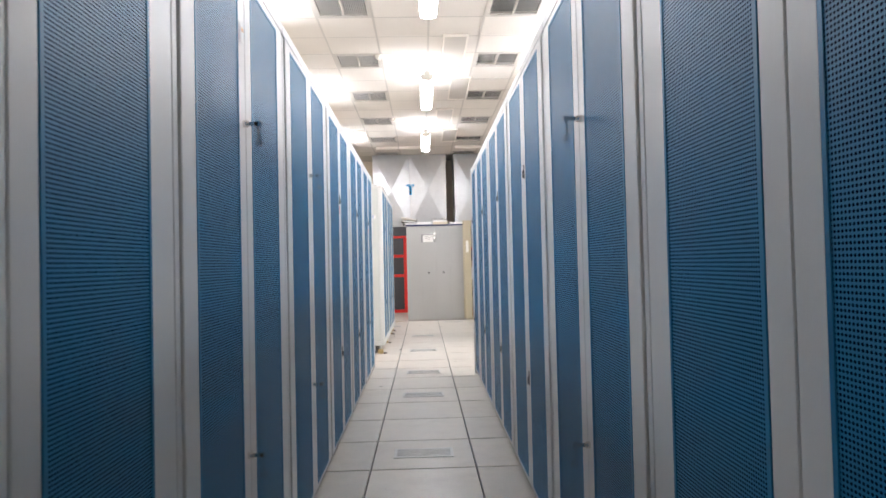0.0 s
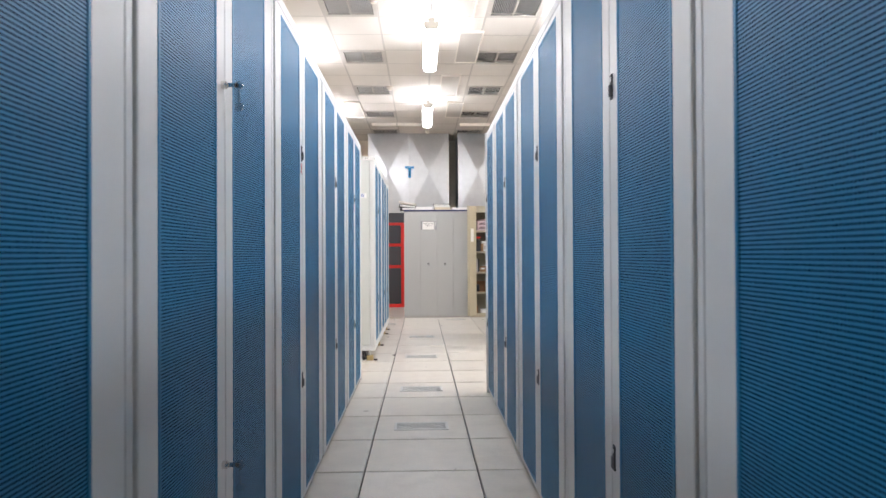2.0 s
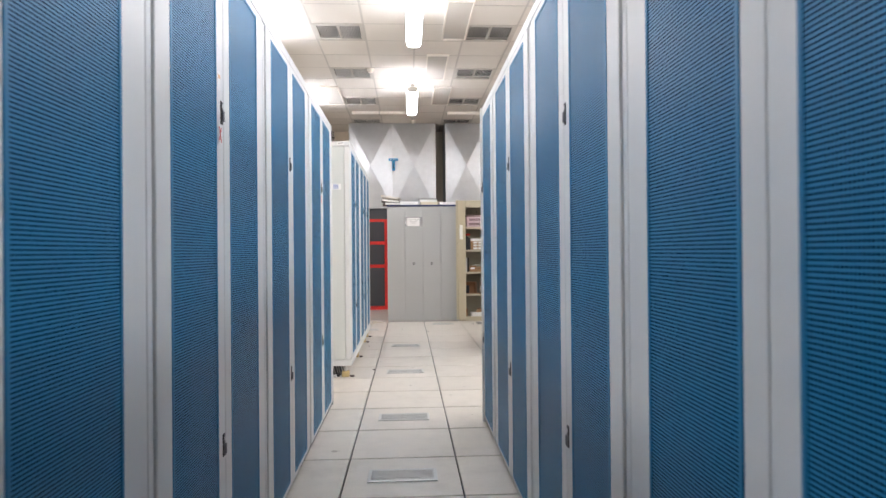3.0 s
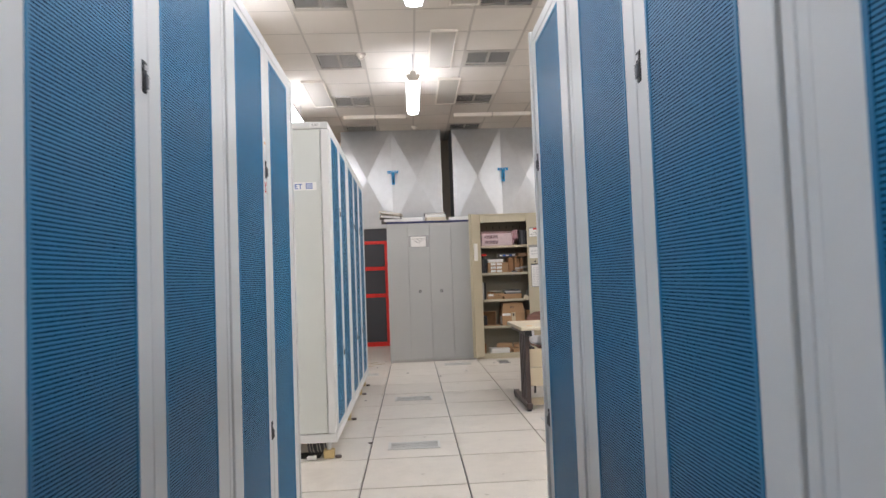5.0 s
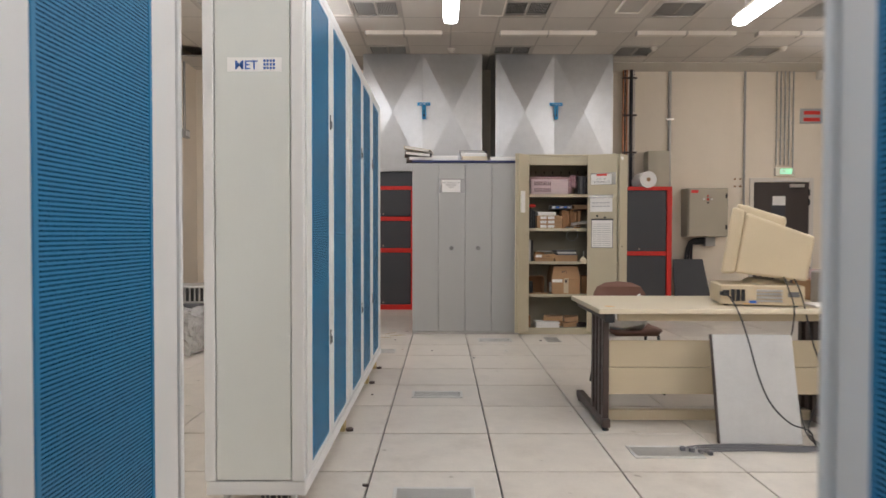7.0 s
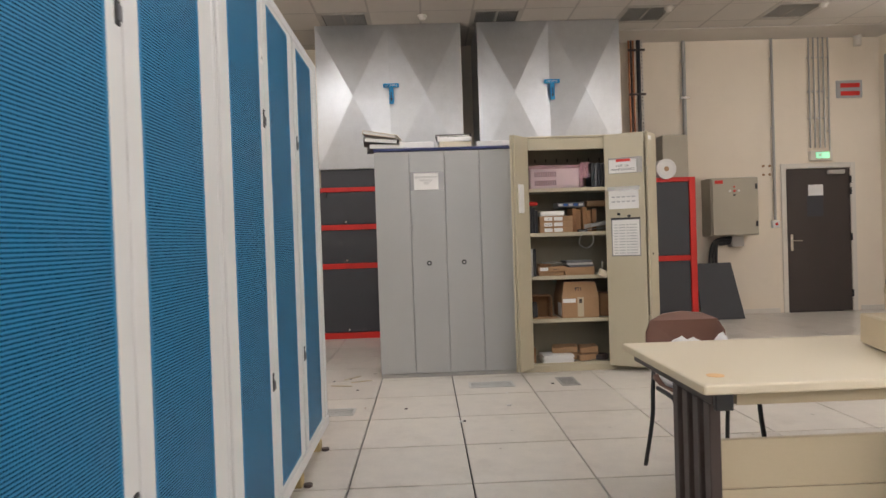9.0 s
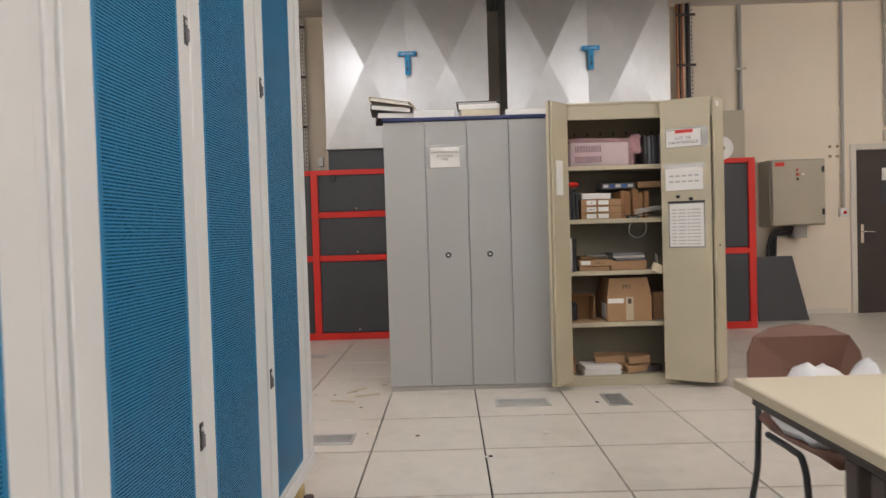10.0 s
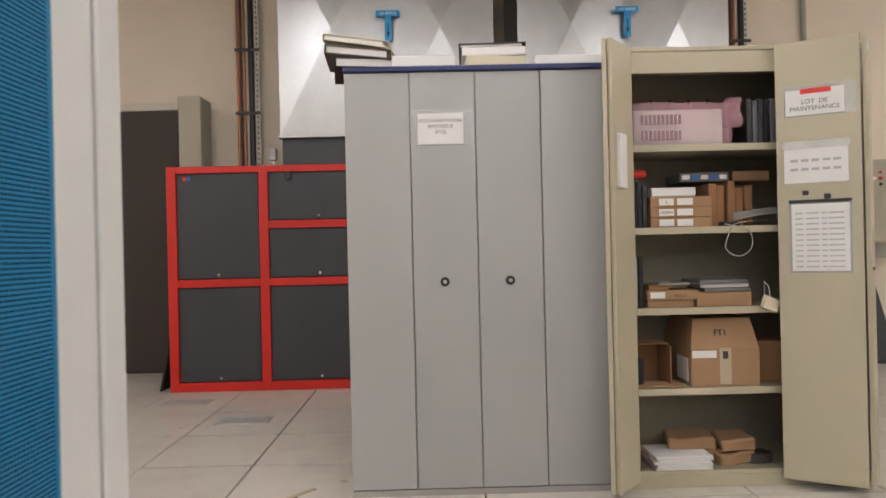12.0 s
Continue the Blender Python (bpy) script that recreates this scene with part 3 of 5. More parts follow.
def duct(x0, x1, z0, z1, yf, label):
    """A galvanised duct whose two front sheets are stiffened by creases from corner to corner."""
    t = thing("air_duct", (0.5 * (x0 + x1), 16.1, z0), label, "air duct", "galvanised air ducts")
    part("casing", B(x0, x1, yf + 0.002, Y1 - 0.004, z0, z1), M_GALV, t)
    xm = 0.5 * (x0 + x1)
    for a, b in ((x0, xm - 0.003), (xm + 0.003, x1)):
        bm = bmesh.new()
        cs = [bm.verts.new((x, yf, z)) for x, z in ((a, z0), (b, z0), (b, z1), (a, z1))]
        bk = [bm.verts.new((x, yf + 0.0015, z)) for x, z in ((a, z0), (b, z0), (b, z1), (a, z1))]
        c = bm.verts.new((0.5 * (a + b), yf - 0.05, 0.5 * (z0 + z1)))
        for i in range(4):
            bm.faces.new((cs[i], cs[(i + 1) % 4], c))
            bm.faces.new((cs[(i + 1) % 4], cs[i], bk[i], bk[(i + 1) % 4]))
        bm.faces.new(bk[::-1])
        bmesh.ops.recalc_face_normals(bm, faces=bm.faces)
        part("creased_sheet", bm, M_GALV, t, "galvanised sheet with crossed creases")
    part("lower_flange", B(x0 - 0.02, x1 + 0.02, yf - 0.02, Y1 - 0.004, z0 - 0.012, z0 - 0.0005, 0.002), M_STEEL, t)
    sg = part("sign", B(xm - 0.075, xm + 0.115, yf - 0.054, yf - 0.051, 3.04, 3.088), M_CYAN, t, "blue sign with a downward arrow")
    part("tongue", B(xm - 0.005, xm + 0.05, yf - 0.054, yf - 0.051, 2.84, 3.0395), M_CYAN, sg)
    words("AIR REPRIS", 0.03, M_PAPER, Matrix.Translation((xm + 0.02, yf - 0.0555, 3.053)) @ FACING, sg)
    part("arrow", prism([(xm + 0.018, 2.985), (xm + 0.027, 2.985), (xm + 0.027, 2.91), (xm + 0.038, 2.91), (xm + 0.0225, 2.865), (xm + 0.007, 2.91), (xm + 0.018, 2.91)], "y", yf - 0.0556, yf - 0.0545), M_INK, sg)
    part("neck", B(x0 + 0.01, x1 - 0.01, yf + 0.03, Y1 - 0.01, 1.857, z0 - 0.0125), M_ANTH, t, "dark flexible collar")


duct(-1.15, 0.62, 2.085, H - 0.005, 15.68, "galvanised sheet metal air duct rising to the ceiling")
duct(0.82, 2.57, 2.085, H - 0.005, 15.68, "galvanised sheet metal air duct rising to the ceiling")
solid("damper_stem", C((-1.23, 15.75, 1.857), (-1.23, 15.75, 1.8995), 0.008, 8), M_STEEL, "short steel stem under a damper box", "stem")
solid("duct_damper", B(-1.26, -1.2, 15.72, 15.78, 1.9, 2.0, 0.004), M_CONDUIT, "small steel damper box beside the duct", "damper")


def riser(x0, x1, z0, label):
    t = thing("cable_riser", (0.5 * (x0 + x1), Y1 - 0.1, z0), label, "cable tray", "cable risers")
    w = x1 - x0
    y = Y1 - 0.09
    part("tray", B(x0 + 0.092, x0 + 0.112, y, y + 0.02, z0, H - 0.02), M_FRAME, t, "white perforated upright")
    part("tray", B(x1 - 0.05, x1 - 0.01, y, y + 0.02, z0, H - 0.02), M_FRAME, t, "white perforated upright")
    n = int((H - z0) / 0.05)
    for k in range(n):
        z = z0 + 0.02 + 0.05 * k
        part("slot", B(x1 - 0.035, x1 - 0.025, y - 0.0012, y + 0.001, z, z + 0.024), M_DARK, t)
    part("cable", C((x0 + 0.14, y - 0.012, z0), (x0 + 0.14, y - 0.016, H - 0.01), 0.028, 10), M_BLACK, t)
    for k, m_ in enumerate((M_COPPER, M_LEG, M_COPPER)):
        part("pipe", C((x0 + 0.012 + 0.03 * k, y - 0.01, z0), (x0 + 0.012 + 0.03 * k, y - 0.01, H - 0.01), 0.0135, 10), m_, t)
    k = 0
    while z0 + 0.25 + 0.6 * k < H - 0.1:
        z = z0 + 0.25 + 0.6 * k
        part("clamp", B(x0 - 0.01, x1 + 0.005, y - 0.04, y - 0.034, z, z + 0.03), M_LEG, t)
        k += 1
    part("bracket", B(x0, x1, y + 0.021, Y1 - 0.001, z0 + 0.3, z0 + 0.34), M_STEEL, t)


riser(-1.75, -1.53, 1.6, "vertical bundle of copper pipes and black cables in a white tray")
riser(2.95, 3.17, 1.6, "vertical bundle of copper pipes and black cables in a white tray")


def conduit(x, z0, r=0.014, label="grey conduit running down the cream wall", z1=H):
    t = thing("conduit", (x, Y1 - 0.03, z0), label, "conduit", "wall conduits")
    part("pipe", C((x, Y1 - 0.03, z0), (x, Y1 - 0.03, z1 - 0.005), r, 10), M_CONDUIT, t)
    for z in (z0 + 0.4, 0.5 * (z0 + z1), z1 - 0.3):
        part("clip", B(x - r - 0.006, x + r + 0.006, Y1 - 0.03, Y1 - 0.001, z, z + 0.02, 0.002), M_STEEL, t)
    return t


t = conduit(3.74, 1.0, 0.026, "thick grey steel pipe clamped to the wall")
part("clamp", B(3.67, 3.8, Y1 - 0.075, Y1 - 0.058, 3.0, 3.03, 0.003), M_CHROME, t)
conduit(4.97, 1.30, 0.017)
for k in range(5):
    conduit(5.49 + 0.068 * k, 2.28 if k < 4 else 2.1, 0.011)

# grey boxes standing above the units
solid("junction_box", B(-2.18, -1.98, 16.2, 16.49, 1.857, 2.56, 0.006), M_EBOX, "tall grey metal box on the air handling unit", "junction box")
solid("junction_box", B(3.28, 3.62, 16.25, 16.49, 1.857, 2.46, 0.006), M_EBOX, "tall grey metal box on the air handling unit", "junction box")
t = thing("film_roll", (3.1, 15.9, 1.857), "roll of white packing film lying on the red unit", "roll")
part("film", C((3.1, 15.65, 1.957), (3.1, 16.1, 1.957), 0.124, 28), M_WHITEBAG, t)
part("core", C((3.1, 15.642, 1.957), (3.1, 15.66, 1.957), 0.03, 16), M_CARD, t)
part("ring", C((3.1, 15.646, 1.957), (3.1, 15.651, 1.957), 0.085, 24), M_PAPER, t)

# control cabinet on the wall
t = thing("control_cabinet", (4.27, 16.4, 1.1), "grey-beige wall mounted electrical control cabinet", "electrical cabinet")
part("body", B(3.95, 4.6, 16.36, 16.648, 1.1, 1.88, 0.006), M_EBOX, t)
dr = part("door", B(3.965, 4.585, 16.33, 16.357, 1.115, 1.865, 0.005), M_EBOX, t)
for z in (1.22, 1.72):
    part("hinge", B(4.545, 4.575, 16.318, 16.3295, z, z + 0.07, 0.003), M_BLACK, dr)
part("label_plate", B(4.0, 4.11, 16.327, 16.3295, 1.80, 1.845), M_RED, dr, "red warning label")
for k in range(3):
    x = 4.2 + 0.06 * k
    part("button", C((x, 16.3295, 1.70), (x, 16.315, 1.70), 0.016, 14), M_PAPER if k != 1 else M_RED, dr)
part("lamp", C((4.26, 16.3295, 1.755), (4.26, 16.318, 1.755), 0.012, 12), M_RED, dr)
part("knob", C((4.26, 16.3295, 1.645), (4.26, 16.312, 1.645), 0.012, 12), M_BLACK, dr)
t = thing("cable_hose", (4.0, 16.5, 0.7), "bundle of black flexible hoses from the cabinet to the floor", "hose")
for k in range(3):
    part("hose", cable([(4.3 - 0.01 * k, 16.52, 1.07 - 0.035 * k), (4.14, 16.52, 1.06 - 0.035 * k), (4.03 + 0.03 * k, 16.52, 0.98), (3.99 + 0.045 * k, 16.53, 0.7), (3.99 + 0.045 * k, 16.53, 0.0)], 0.02), M_BLACK, t, smooth=True)
part("outlet_plate", B(4.3, 4.46, 16.5, 16.645, 0.95, 1.095, 0.003), M_GRILLE, t)
t = solid("leaning_panel", prism([(3.72, 0.0), (4.3, 0.0), (4.2, 0.76), (3.72, 0.76)], "y", 0, 0.03, 0.003), M_ANTH, "dark grey panel leaning against the wall", "panel")
t.matrix_basis = Matrix.Translation((4.01, 16.2, 0.0)) @ pose(0, 0, 0, -13, 0, 0)


# doors
def door(x0, x1, z1, label, handle_left):
    t = thing("door_1", (0.5 * (x0 + x1), Y1, 0), label, "door", "dark doors", "structure")
    f = bmesh.new()
    for a in ((x0 - 0.07, x0, 0, z1 + 0.07), (x1, x1 + 0.07, 0, z1 + 0.07), (x0, x1, z1, z1 + 0.07)):
        box(f, a[0], a[1], Y1 - 0.02, Y1 - 0.0005, a[2], a[3], 0.004)
    part("frame", f, M_FRAME, t, "cream painted frame")
    part("leaf", B(x0 + 0.004, x1 - 0.004, Y1 - 0.008, Y1 + 0.035, 0.006, z1 - 0.004, 0.003), M_DOOR, t)
    part("backing", B(x0 + 0.001, x1 - 0.001, Y1 + 0.05, Y1 + 0.19, 0, z1 - 0.001), M_DARK, t)
    return t


t = door(DOOR[0], DOOR[1], DOOR[2], "closed dark brown door with a small window and closer", True)
hd = part("handle_plate", B(5.185, 5.225, Y1 - 0.016, Y1 - 0.0085, 0.86, 1.09, 0.002), M_CHROME, t, "chrome plate")
part("lever", cable([(5.205, Y1 - 0.02, 1.0), (5.205, Y1 - 0.06, 1.0), (5.24, Y1 - 0.065, 1.0), (5.33, Y1 - 0.062, 0.995)], 0.008), M_CHROME, hd, smooth=True)
part("window_pane", B(5.43, 5.66, Y1 - 0.012, Y1 - 0.0085, 1.33, 1.62, 0.001), M_ANTH, t, "dark glass pane")
part("notice", B(5.45, 5.66, Y1 - 0.0145, Y1 - 0.0125, 1.62, 1.77), M_PAPER, t, "pale notice taped above the pane")
cl = part("closer", B(5.72, 5.95, Y1 - 0.06, Y1 - 0.0085, 1.91, 1.965, 0.004), M_STEEL, t, "steel door closer")
part("arm", B(5.45, 5.8, Y1 - 0.04, Y1 - 0.03, 2.0, 2.015), M_STEEL, cl)
for z in (0.2, 0.98, 1.78, 1.62):
    part("hinge", C((6.045, Y1 - 0.028, z), (6.045, Y1 - 0.028, z + 0.1), 0.012, 10), M_BLACK, t)
t = door(DOOR2[0], DOOR2[1], DOOR2[2], "closed tall dark brown door in the far wall", False)
t = thing("exit_sign", (5.62, Y1, 2.12), "green lit emergency exit sign above the door", "exit sign")
part("housing", B(5.47, 5.78, Y1 - 0.06, Y1 - 0.001, 2.10, 2.235, 0.006), M_FRAME, t)
part("lit_panel", B(5.55, 5.73, Y1 - 0.063, Y1 - 0.0605, 2.135, 2.21), M_EXIT, t, "glowing green panel")
part("pictogram", prism([(5.58, 2.15), (5.63, 2.15), (5.63, 2.2), (5.58, 2.2)], "y", Y1 - 0.0655, Y1 - 0.0635), M_PAPER, t)
t = thing("wall_sign", (6.05, Y1, 2.96), "grey wall sign with two red bars", "sign")
part("plate", B(5.88, 6.24, Y1 - 0.03, Y1 - 0.001, 2.96, 3.2, 0.004), M_GREYCAB, t)
part("bar", B(5.93, 6.2, Y1 - 0.033, Y1 - 0.0305, 3.10, 3.16), M_RED, t)
part("bar", B(5.93, 6.2, Y1 - 0.033, Y1 - 0.0305, 2.99, 3.05), M_RED, t)
solid("wall_sign", B(-2.99, -2.965, Y1 - 0.03, Y1 - 0.001, 2.95, 3.2, 0.003), M_RED, "narrow red sign on the cream wall", "sign")
t = thing("call_point", (4.97, Y1, 1.2), "small white wall box with a red button", "alarm button")
part("body", B(4.92, 5.02, Y1 - 0.05, Y1 - 0.001, 1.19, 1.29, 0.005), M_PAPER, t)
part("button", C((4.975, Y1 - 0.0505, 1.24), (4.975, Y1 - 0.06, 1.24), 0.02, 14), M_RED, t)
t = thing("wall_plugs", (4.87, Y1, 1.93), "four small round plugs in the wall", "wall plug")
for x in (4.83, 4.92):
    for z in (1.93, 2.05):
        part("plug", C((x, Y1 - 0.0005, z), (x, Y1 - 0.01, z), 0.018, 12), M_CARD, t)
# ladder rack on the side wall
t = thing("wall_ladder", (X1, 15.8, 0.2), "grey steel cable ladder upright on the side wall", "cable ladder")
for y in (16.4, 15.7):
    part("rail", B(X1 - 0.07, X1 - 0.03, y, y + 0.05, 0.1, 3.5, 0.003), M_CONDUIT, t)
for k in range(12):
    part("rung", C((X1 - 0.05, 15.75, 0.3 + 0.28 * k), (X1 - 0.05, 16.4, 0.3 + 0.28 * k), 0.011, 8), M_CONDUIT, t)
for z in (0.6, 2.9):
    part("bracket", B(X1 - 0.03, X1 - 0.001, 16.0, 16.1, z, z + 0.05), M_CONDUIT, t)
t = thing("wall_light", (X1 - 0.3, Y1, 3.7), "small white camera dome at the ceiling edge", "dome")
part("dome", C((X1 - 0.35, Y1 - 0.08, 3.66), (X1 - 0.35, Y1 - 0.08, 3.797), 0.05, 16), M_FRAME, t)

# ---------- grey steel cabinet ----------
CX, CY, CH = -0.308, 13.29, 1.945
t = thing("steel_cabinet", (0.29, 13.5, 0), "closed grey steel cabinet with folding doors and navy top", "cabinet")
part("body", B(CX, 0.892, CY + 0.022, CY + 0.45, 0.03, CH - 0.002), M_GREYCAB, t)
part("base", B(CX + 0.004, 0.888, CY + 0.004, CY + 0.44, 0, 0.029), M_CONDUIT, t)
part("top", B(CX - 0.004, 0.896, CY - 0.012, CY + 0.455, CH, CH + 0.024, 0.004), M_NAVY, t, "navy blue top board")
for k in range(4):
    leaf = part("door_leaf", B(CX + 0.3 * k + 0.0025, CX + 0.3 * k + 0.2975, CY, CY + 0.02, 0.034, CH - 0.004, 0.002), M_GREYCAB, t)
    if k in (1, 2):
        x = CX + (0.445 if k == 1 else 0.745)
        lk = part("lock", C((x, CY + 0.002, 0.98), (x, CY - 0.012, 0.98), 0.021, 20), M_BLACK, leaf, "round black lock")
        part("keyhole", C((x, CY - 0.0121, 0.98), (x, CY - 0.015, 0.98), 0.009, 12), M_STEEL, lk)
    if k == 1:
        sl = part("sleeve", B(CX + 0.302, CX + 0.592, CY - 0.0025, CY - 0.0005, 1.605, 1.765), M_FILM, leaf, "clear plastic sleeve")
        pp = part("notice", B(CX + 0.335, CX + 0.545, CY - 0.0045, CY - 0.003, 1.61, 1.752), M_PAPER, leaf, "white printed notice")
        for k2, w in enumerate(("DOCUMENTATION", "SPECIFIQUE", "SITES")):
            words(w, 0.0225, M_INK, Matrix.Translation((CX + 0.44, CY - 0.0055, 1.71 - 0.026 * k2)) @ FACING, pp)


def slab(name, x0, x1, y0, y1, z0, z1, m_, label, cat, group="", turn=0.0, r=0.004):
    ob = solid(name, B(x0, x1, y0, y1, z0, z1, r), m_, label, cat, group)
    ob.rotation_euler.z = radians(turn)
    return ob


def binder(x, y, z, w, d, h, turn, tilt, cover, label):
    """A lever-arch file lying flat: two covers, a rounded back and the sheets between."""
    t = thing("binder", (0, 0, 0), label, "binder", "binders on the cabinet")
    part("cover", B(-w / 2, w / 2, -d / 2, d / 2, 0, 0.004), cover, t)
    part("cover", B(-w / 2, w / 2, -d / 2, d / 2, h - 0.004, h), cover, t)
    part("spine", B(-w / 2 - 0.003, -w / 2 + 0.001, -d / 2, d / 2, 0.0, h, 0.001), cover, t)
    part("paper_block", B(-w / 2 + 0.006, w / 2 - 0.02, -d / 2 + 0.008, d / 2 - 0.01, 0.005, h - 0.005), M_PAPER, t)
    t.matrix_basis = pose(x, y, z, 0, tilt, turn)


TOP = CH + 0.025
binder(-0.22, 13.45, TOP, 0.29, 0.32, 0.045, 8, 0, M_BLACK, "black binder lying on the cabinet top")
binder(-0.25, 13.44, TOP + 0.05, 0.3, 0.32, 0.04, 4, 5, M_BINDER, "marbled binder lying across another")
binder(-0.24, 13.45, TOP + 0.112, 0.3, 0.31, 0.03, -6, 10, M_LAM, "pale cream binder slipping off the pile")
slab("box_file", -0.09, 0.205, 13.31, 13.6, TOP, TOP + 0.055, M_PAPER, "flat white box file on the cabinet top", "box file", turn=1)
slab("manual", 0.25, 0.53, 13.31, 13.62, TOP, TOP + 0.05, M_LAM, "stack of yellowed manuals on the cabinet", "manuals", turn=3)
slab("manual", 0.245, 0.54, 13.31, 13.62, TOP + 0.0505, TOP + 0.09, M_PAPER, "stack of white manuals on the cabinet", "manuals", turn=-2)
binder(0.39, 13.46, TOP + 0.091, 0.31, 0.27, 0.022, -3, 0, M_BLACK, "thin black folder on top of the manuals")
slab("box_file", 0.575, 0.885, 13.3, 13.6, TOP, TOP + 0.045, M_PAPER, "flat white box file on the cabinet top", "box file")

# ---------- beige cabinet with open folding doors ----------
BX0, BX1, BY, BD, BH = 0.905, 2.115, 13.3, 0.44, 2.02
t = thing("open_cabinet", (1.5, 13.5, 0), "beige steel cabinet standing open with half-full shelves", "cabinet")
part("side", B(BX0, BX0 + 0.02, BY, BY + BD, 0.06, BH - 0.002), M_BEIGE, t)
part("side", B(BX1 - 0.02, BX1, BY, BY + BD, 0.06, BH - 0.002), M_BEIGE, t)
part("back", B(BX0 + 0.02, BX1 - 0.02, BY + BD - 0.012, BY + BD, 0.06, BH - 0.002), M_BEIGE_SHADED, t)
part("top", B(BX0 - 0.002, BX1 + 0.002, BY - 0.002, BY + BD, BH, BH + 0.02, 0.003), M_BEIGE, t)
for k in range(9):
    part("slot", B(BX0 + 0.14 + 0.1 * k, BX0 + 0.15 + 0.1 * k, BY + BD - 0.0135, BY + BD - 0.0125, 1.86, 1.89), M_DARK, t)
part("header", B(BX0 + 0.02, BX1 - 0.02, BY + 0.002, BY + 0.02, BH - 0.10, BH - 0.001, 0.002), M_BEIGE, t)
part("plinth", B(BX0 + 0.003, BX1 - 0.003, BY + 0.004, BY + BD - 0.01, 0, 0.058, 0.002), M_BEIGE, t)
part("stile", B(BX0 + 0.021, BX0 + 0.1, BY + 0.004, BY + 0.018, 0.08, BH - 0.102, 0.002), M_BEIGE, t)
SH = (0.072, 0.455, 0.83, 1.205, 1.59)
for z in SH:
    sh = part("shelf", B(BX0 + 0.022, BX1 - 0.022, BY + 0.024, BY + BD - 0.014, z - 0.022, z, 0.002), M_BEIGE_SHADED, t)
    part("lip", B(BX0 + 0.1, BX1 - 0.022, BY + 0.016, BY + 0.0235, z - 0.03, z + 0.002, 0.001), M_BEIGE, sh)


def leafdoor(p, q, z0, z1, name="folding_door"):
    p, q = Vector(p), Vector(q)
    d = (q - p).normalized()
    n = Vector((-d.y, d.x)) * 0.010
    return prism([tuple(p + n), tuple(q + n), tuple(q - n), tuple(p - n)], "z", z0, z1, 0.002)


Z0, Z1 = 0.045, 2.03
fold_l, fold_r = (0.845, 13.12), (1.965, 13.12)
lb = part("folding_door", leafdoor((0.868, 13.12), (1.005, 13.283), Z0, Z1), M_BEIGE, t, "inner leaf of the folded door")
part("folding_door", leafdoor(fold_l, (0.915, 13.285), Z0, Z1), M_BEIGE, t)
rb = part("folding_door", leafdoor((1.672, 13.275), fold_r, Z0, Z1), M_BEIGE, t, "inner leaf of the half-folded door")
part("folding_door", leafdoor((1.985, 13.118), (2.112, 13.284), Z0, Z1), M_BEIGE, t)
part("holder", leafdoor((0.905, 13.14), (0.95, 13.193), 1.38, 1.62), M_PAPER, lb, "white card pocket")
# sheets taped to the right-hand leaf, which runs back at an angle
ang = math.degrees(math.atan2(fold_r[1] - 13.275, fold_r[0] - 1.672))
RD = pose(1.672, 13.275, 0, 0, 0, ang)


def sheet(x, z, w, h, m_=M_PAPER, lift=0.0115, name="notice", label="white printed sheet", parent=None):
    return part(name, move(B(x, x + w, -lift - 0.0012, -lift, z, z + h), RD), m_, parent or rb, label)


sheet(0.035, 1.69, 0.28, 0.135, M_FILM, 0.0105, "sleeve", "clear plastic sleeve")
s1 = sheet(0.04, 1.695, 0.23, 0.115, lift=0.0125)
part("stripe", move(B(0.1, 0.22, -0.0152, -0.0142, 1.79, 1.812), RD), M_RED, rb)
for k2, w in enumerate(("LOT  DE", "MAINTENANCE")):
    words(w, 0.028, M_INK, RD @ Matrix.Translation((0.155, -0.0158, 1.745 - 0.03 * k2)) @ FACING, rb)
sheet(0.03, 1.39, 0.25, 0.17, lift=0.0115)
sheet(0.02, 1.545, 0.27, 0.035, M_FILM, 0.0145, "tape", "pale strip of tape")
for k2 in range(2):
    for k3 in range(5):
        sheet(0.055 + 0.042 * k3, 1.485 - 0.04 * k2, 0.03, 0.012, M_GREYINK, 0.0132, "print_bar", "unreadable line of print")
cp = sheet(0.045, 0.985, 0.245, 0.32, M_FILM, 0.0115, "clipboard", "clear clipboard holding a list")
sheet(0.055, 0.995, 0.225, 0.3, lift=0.0142)
sheet(0.045, 1.30, 0.245, 0.014, M_BLACK, 0.0165, "clip", "black clip bar")
for r_ in range(11):
    for a, w in ((0.07, 0.03), (0.112, 0.05), (0.172, 0.022), (0.2, 0.06)):
        sheet(a, 1.01 + 0.024 * r_, w, 0.007, M_GREYINK, 0.0158, "print_bar", "unreadable line of print")
part("hook", move(B(0.1, 0.125, -0.02, -0.011, 1.335, 1.355, 0.002), RD), M_BLACK, rb)
part("hook", move(B(0.185, 0.21, -0.02, -0.011, 1.317, 1.337, 0.002), RD), M_BLACK, rb)
part("tag", move(B(0.02, 0.09, -0.0115, -0.0105, 1.965, 2.0), pose(1.985, 13.118, 0, 0, 0, 52.6)), M_PAPER, t, "small white tag")
part("hole", C((2.03, 13.165, 1.0), (2.034, 13.158, 1.0), 0.008, 10), M_BLACK, t)

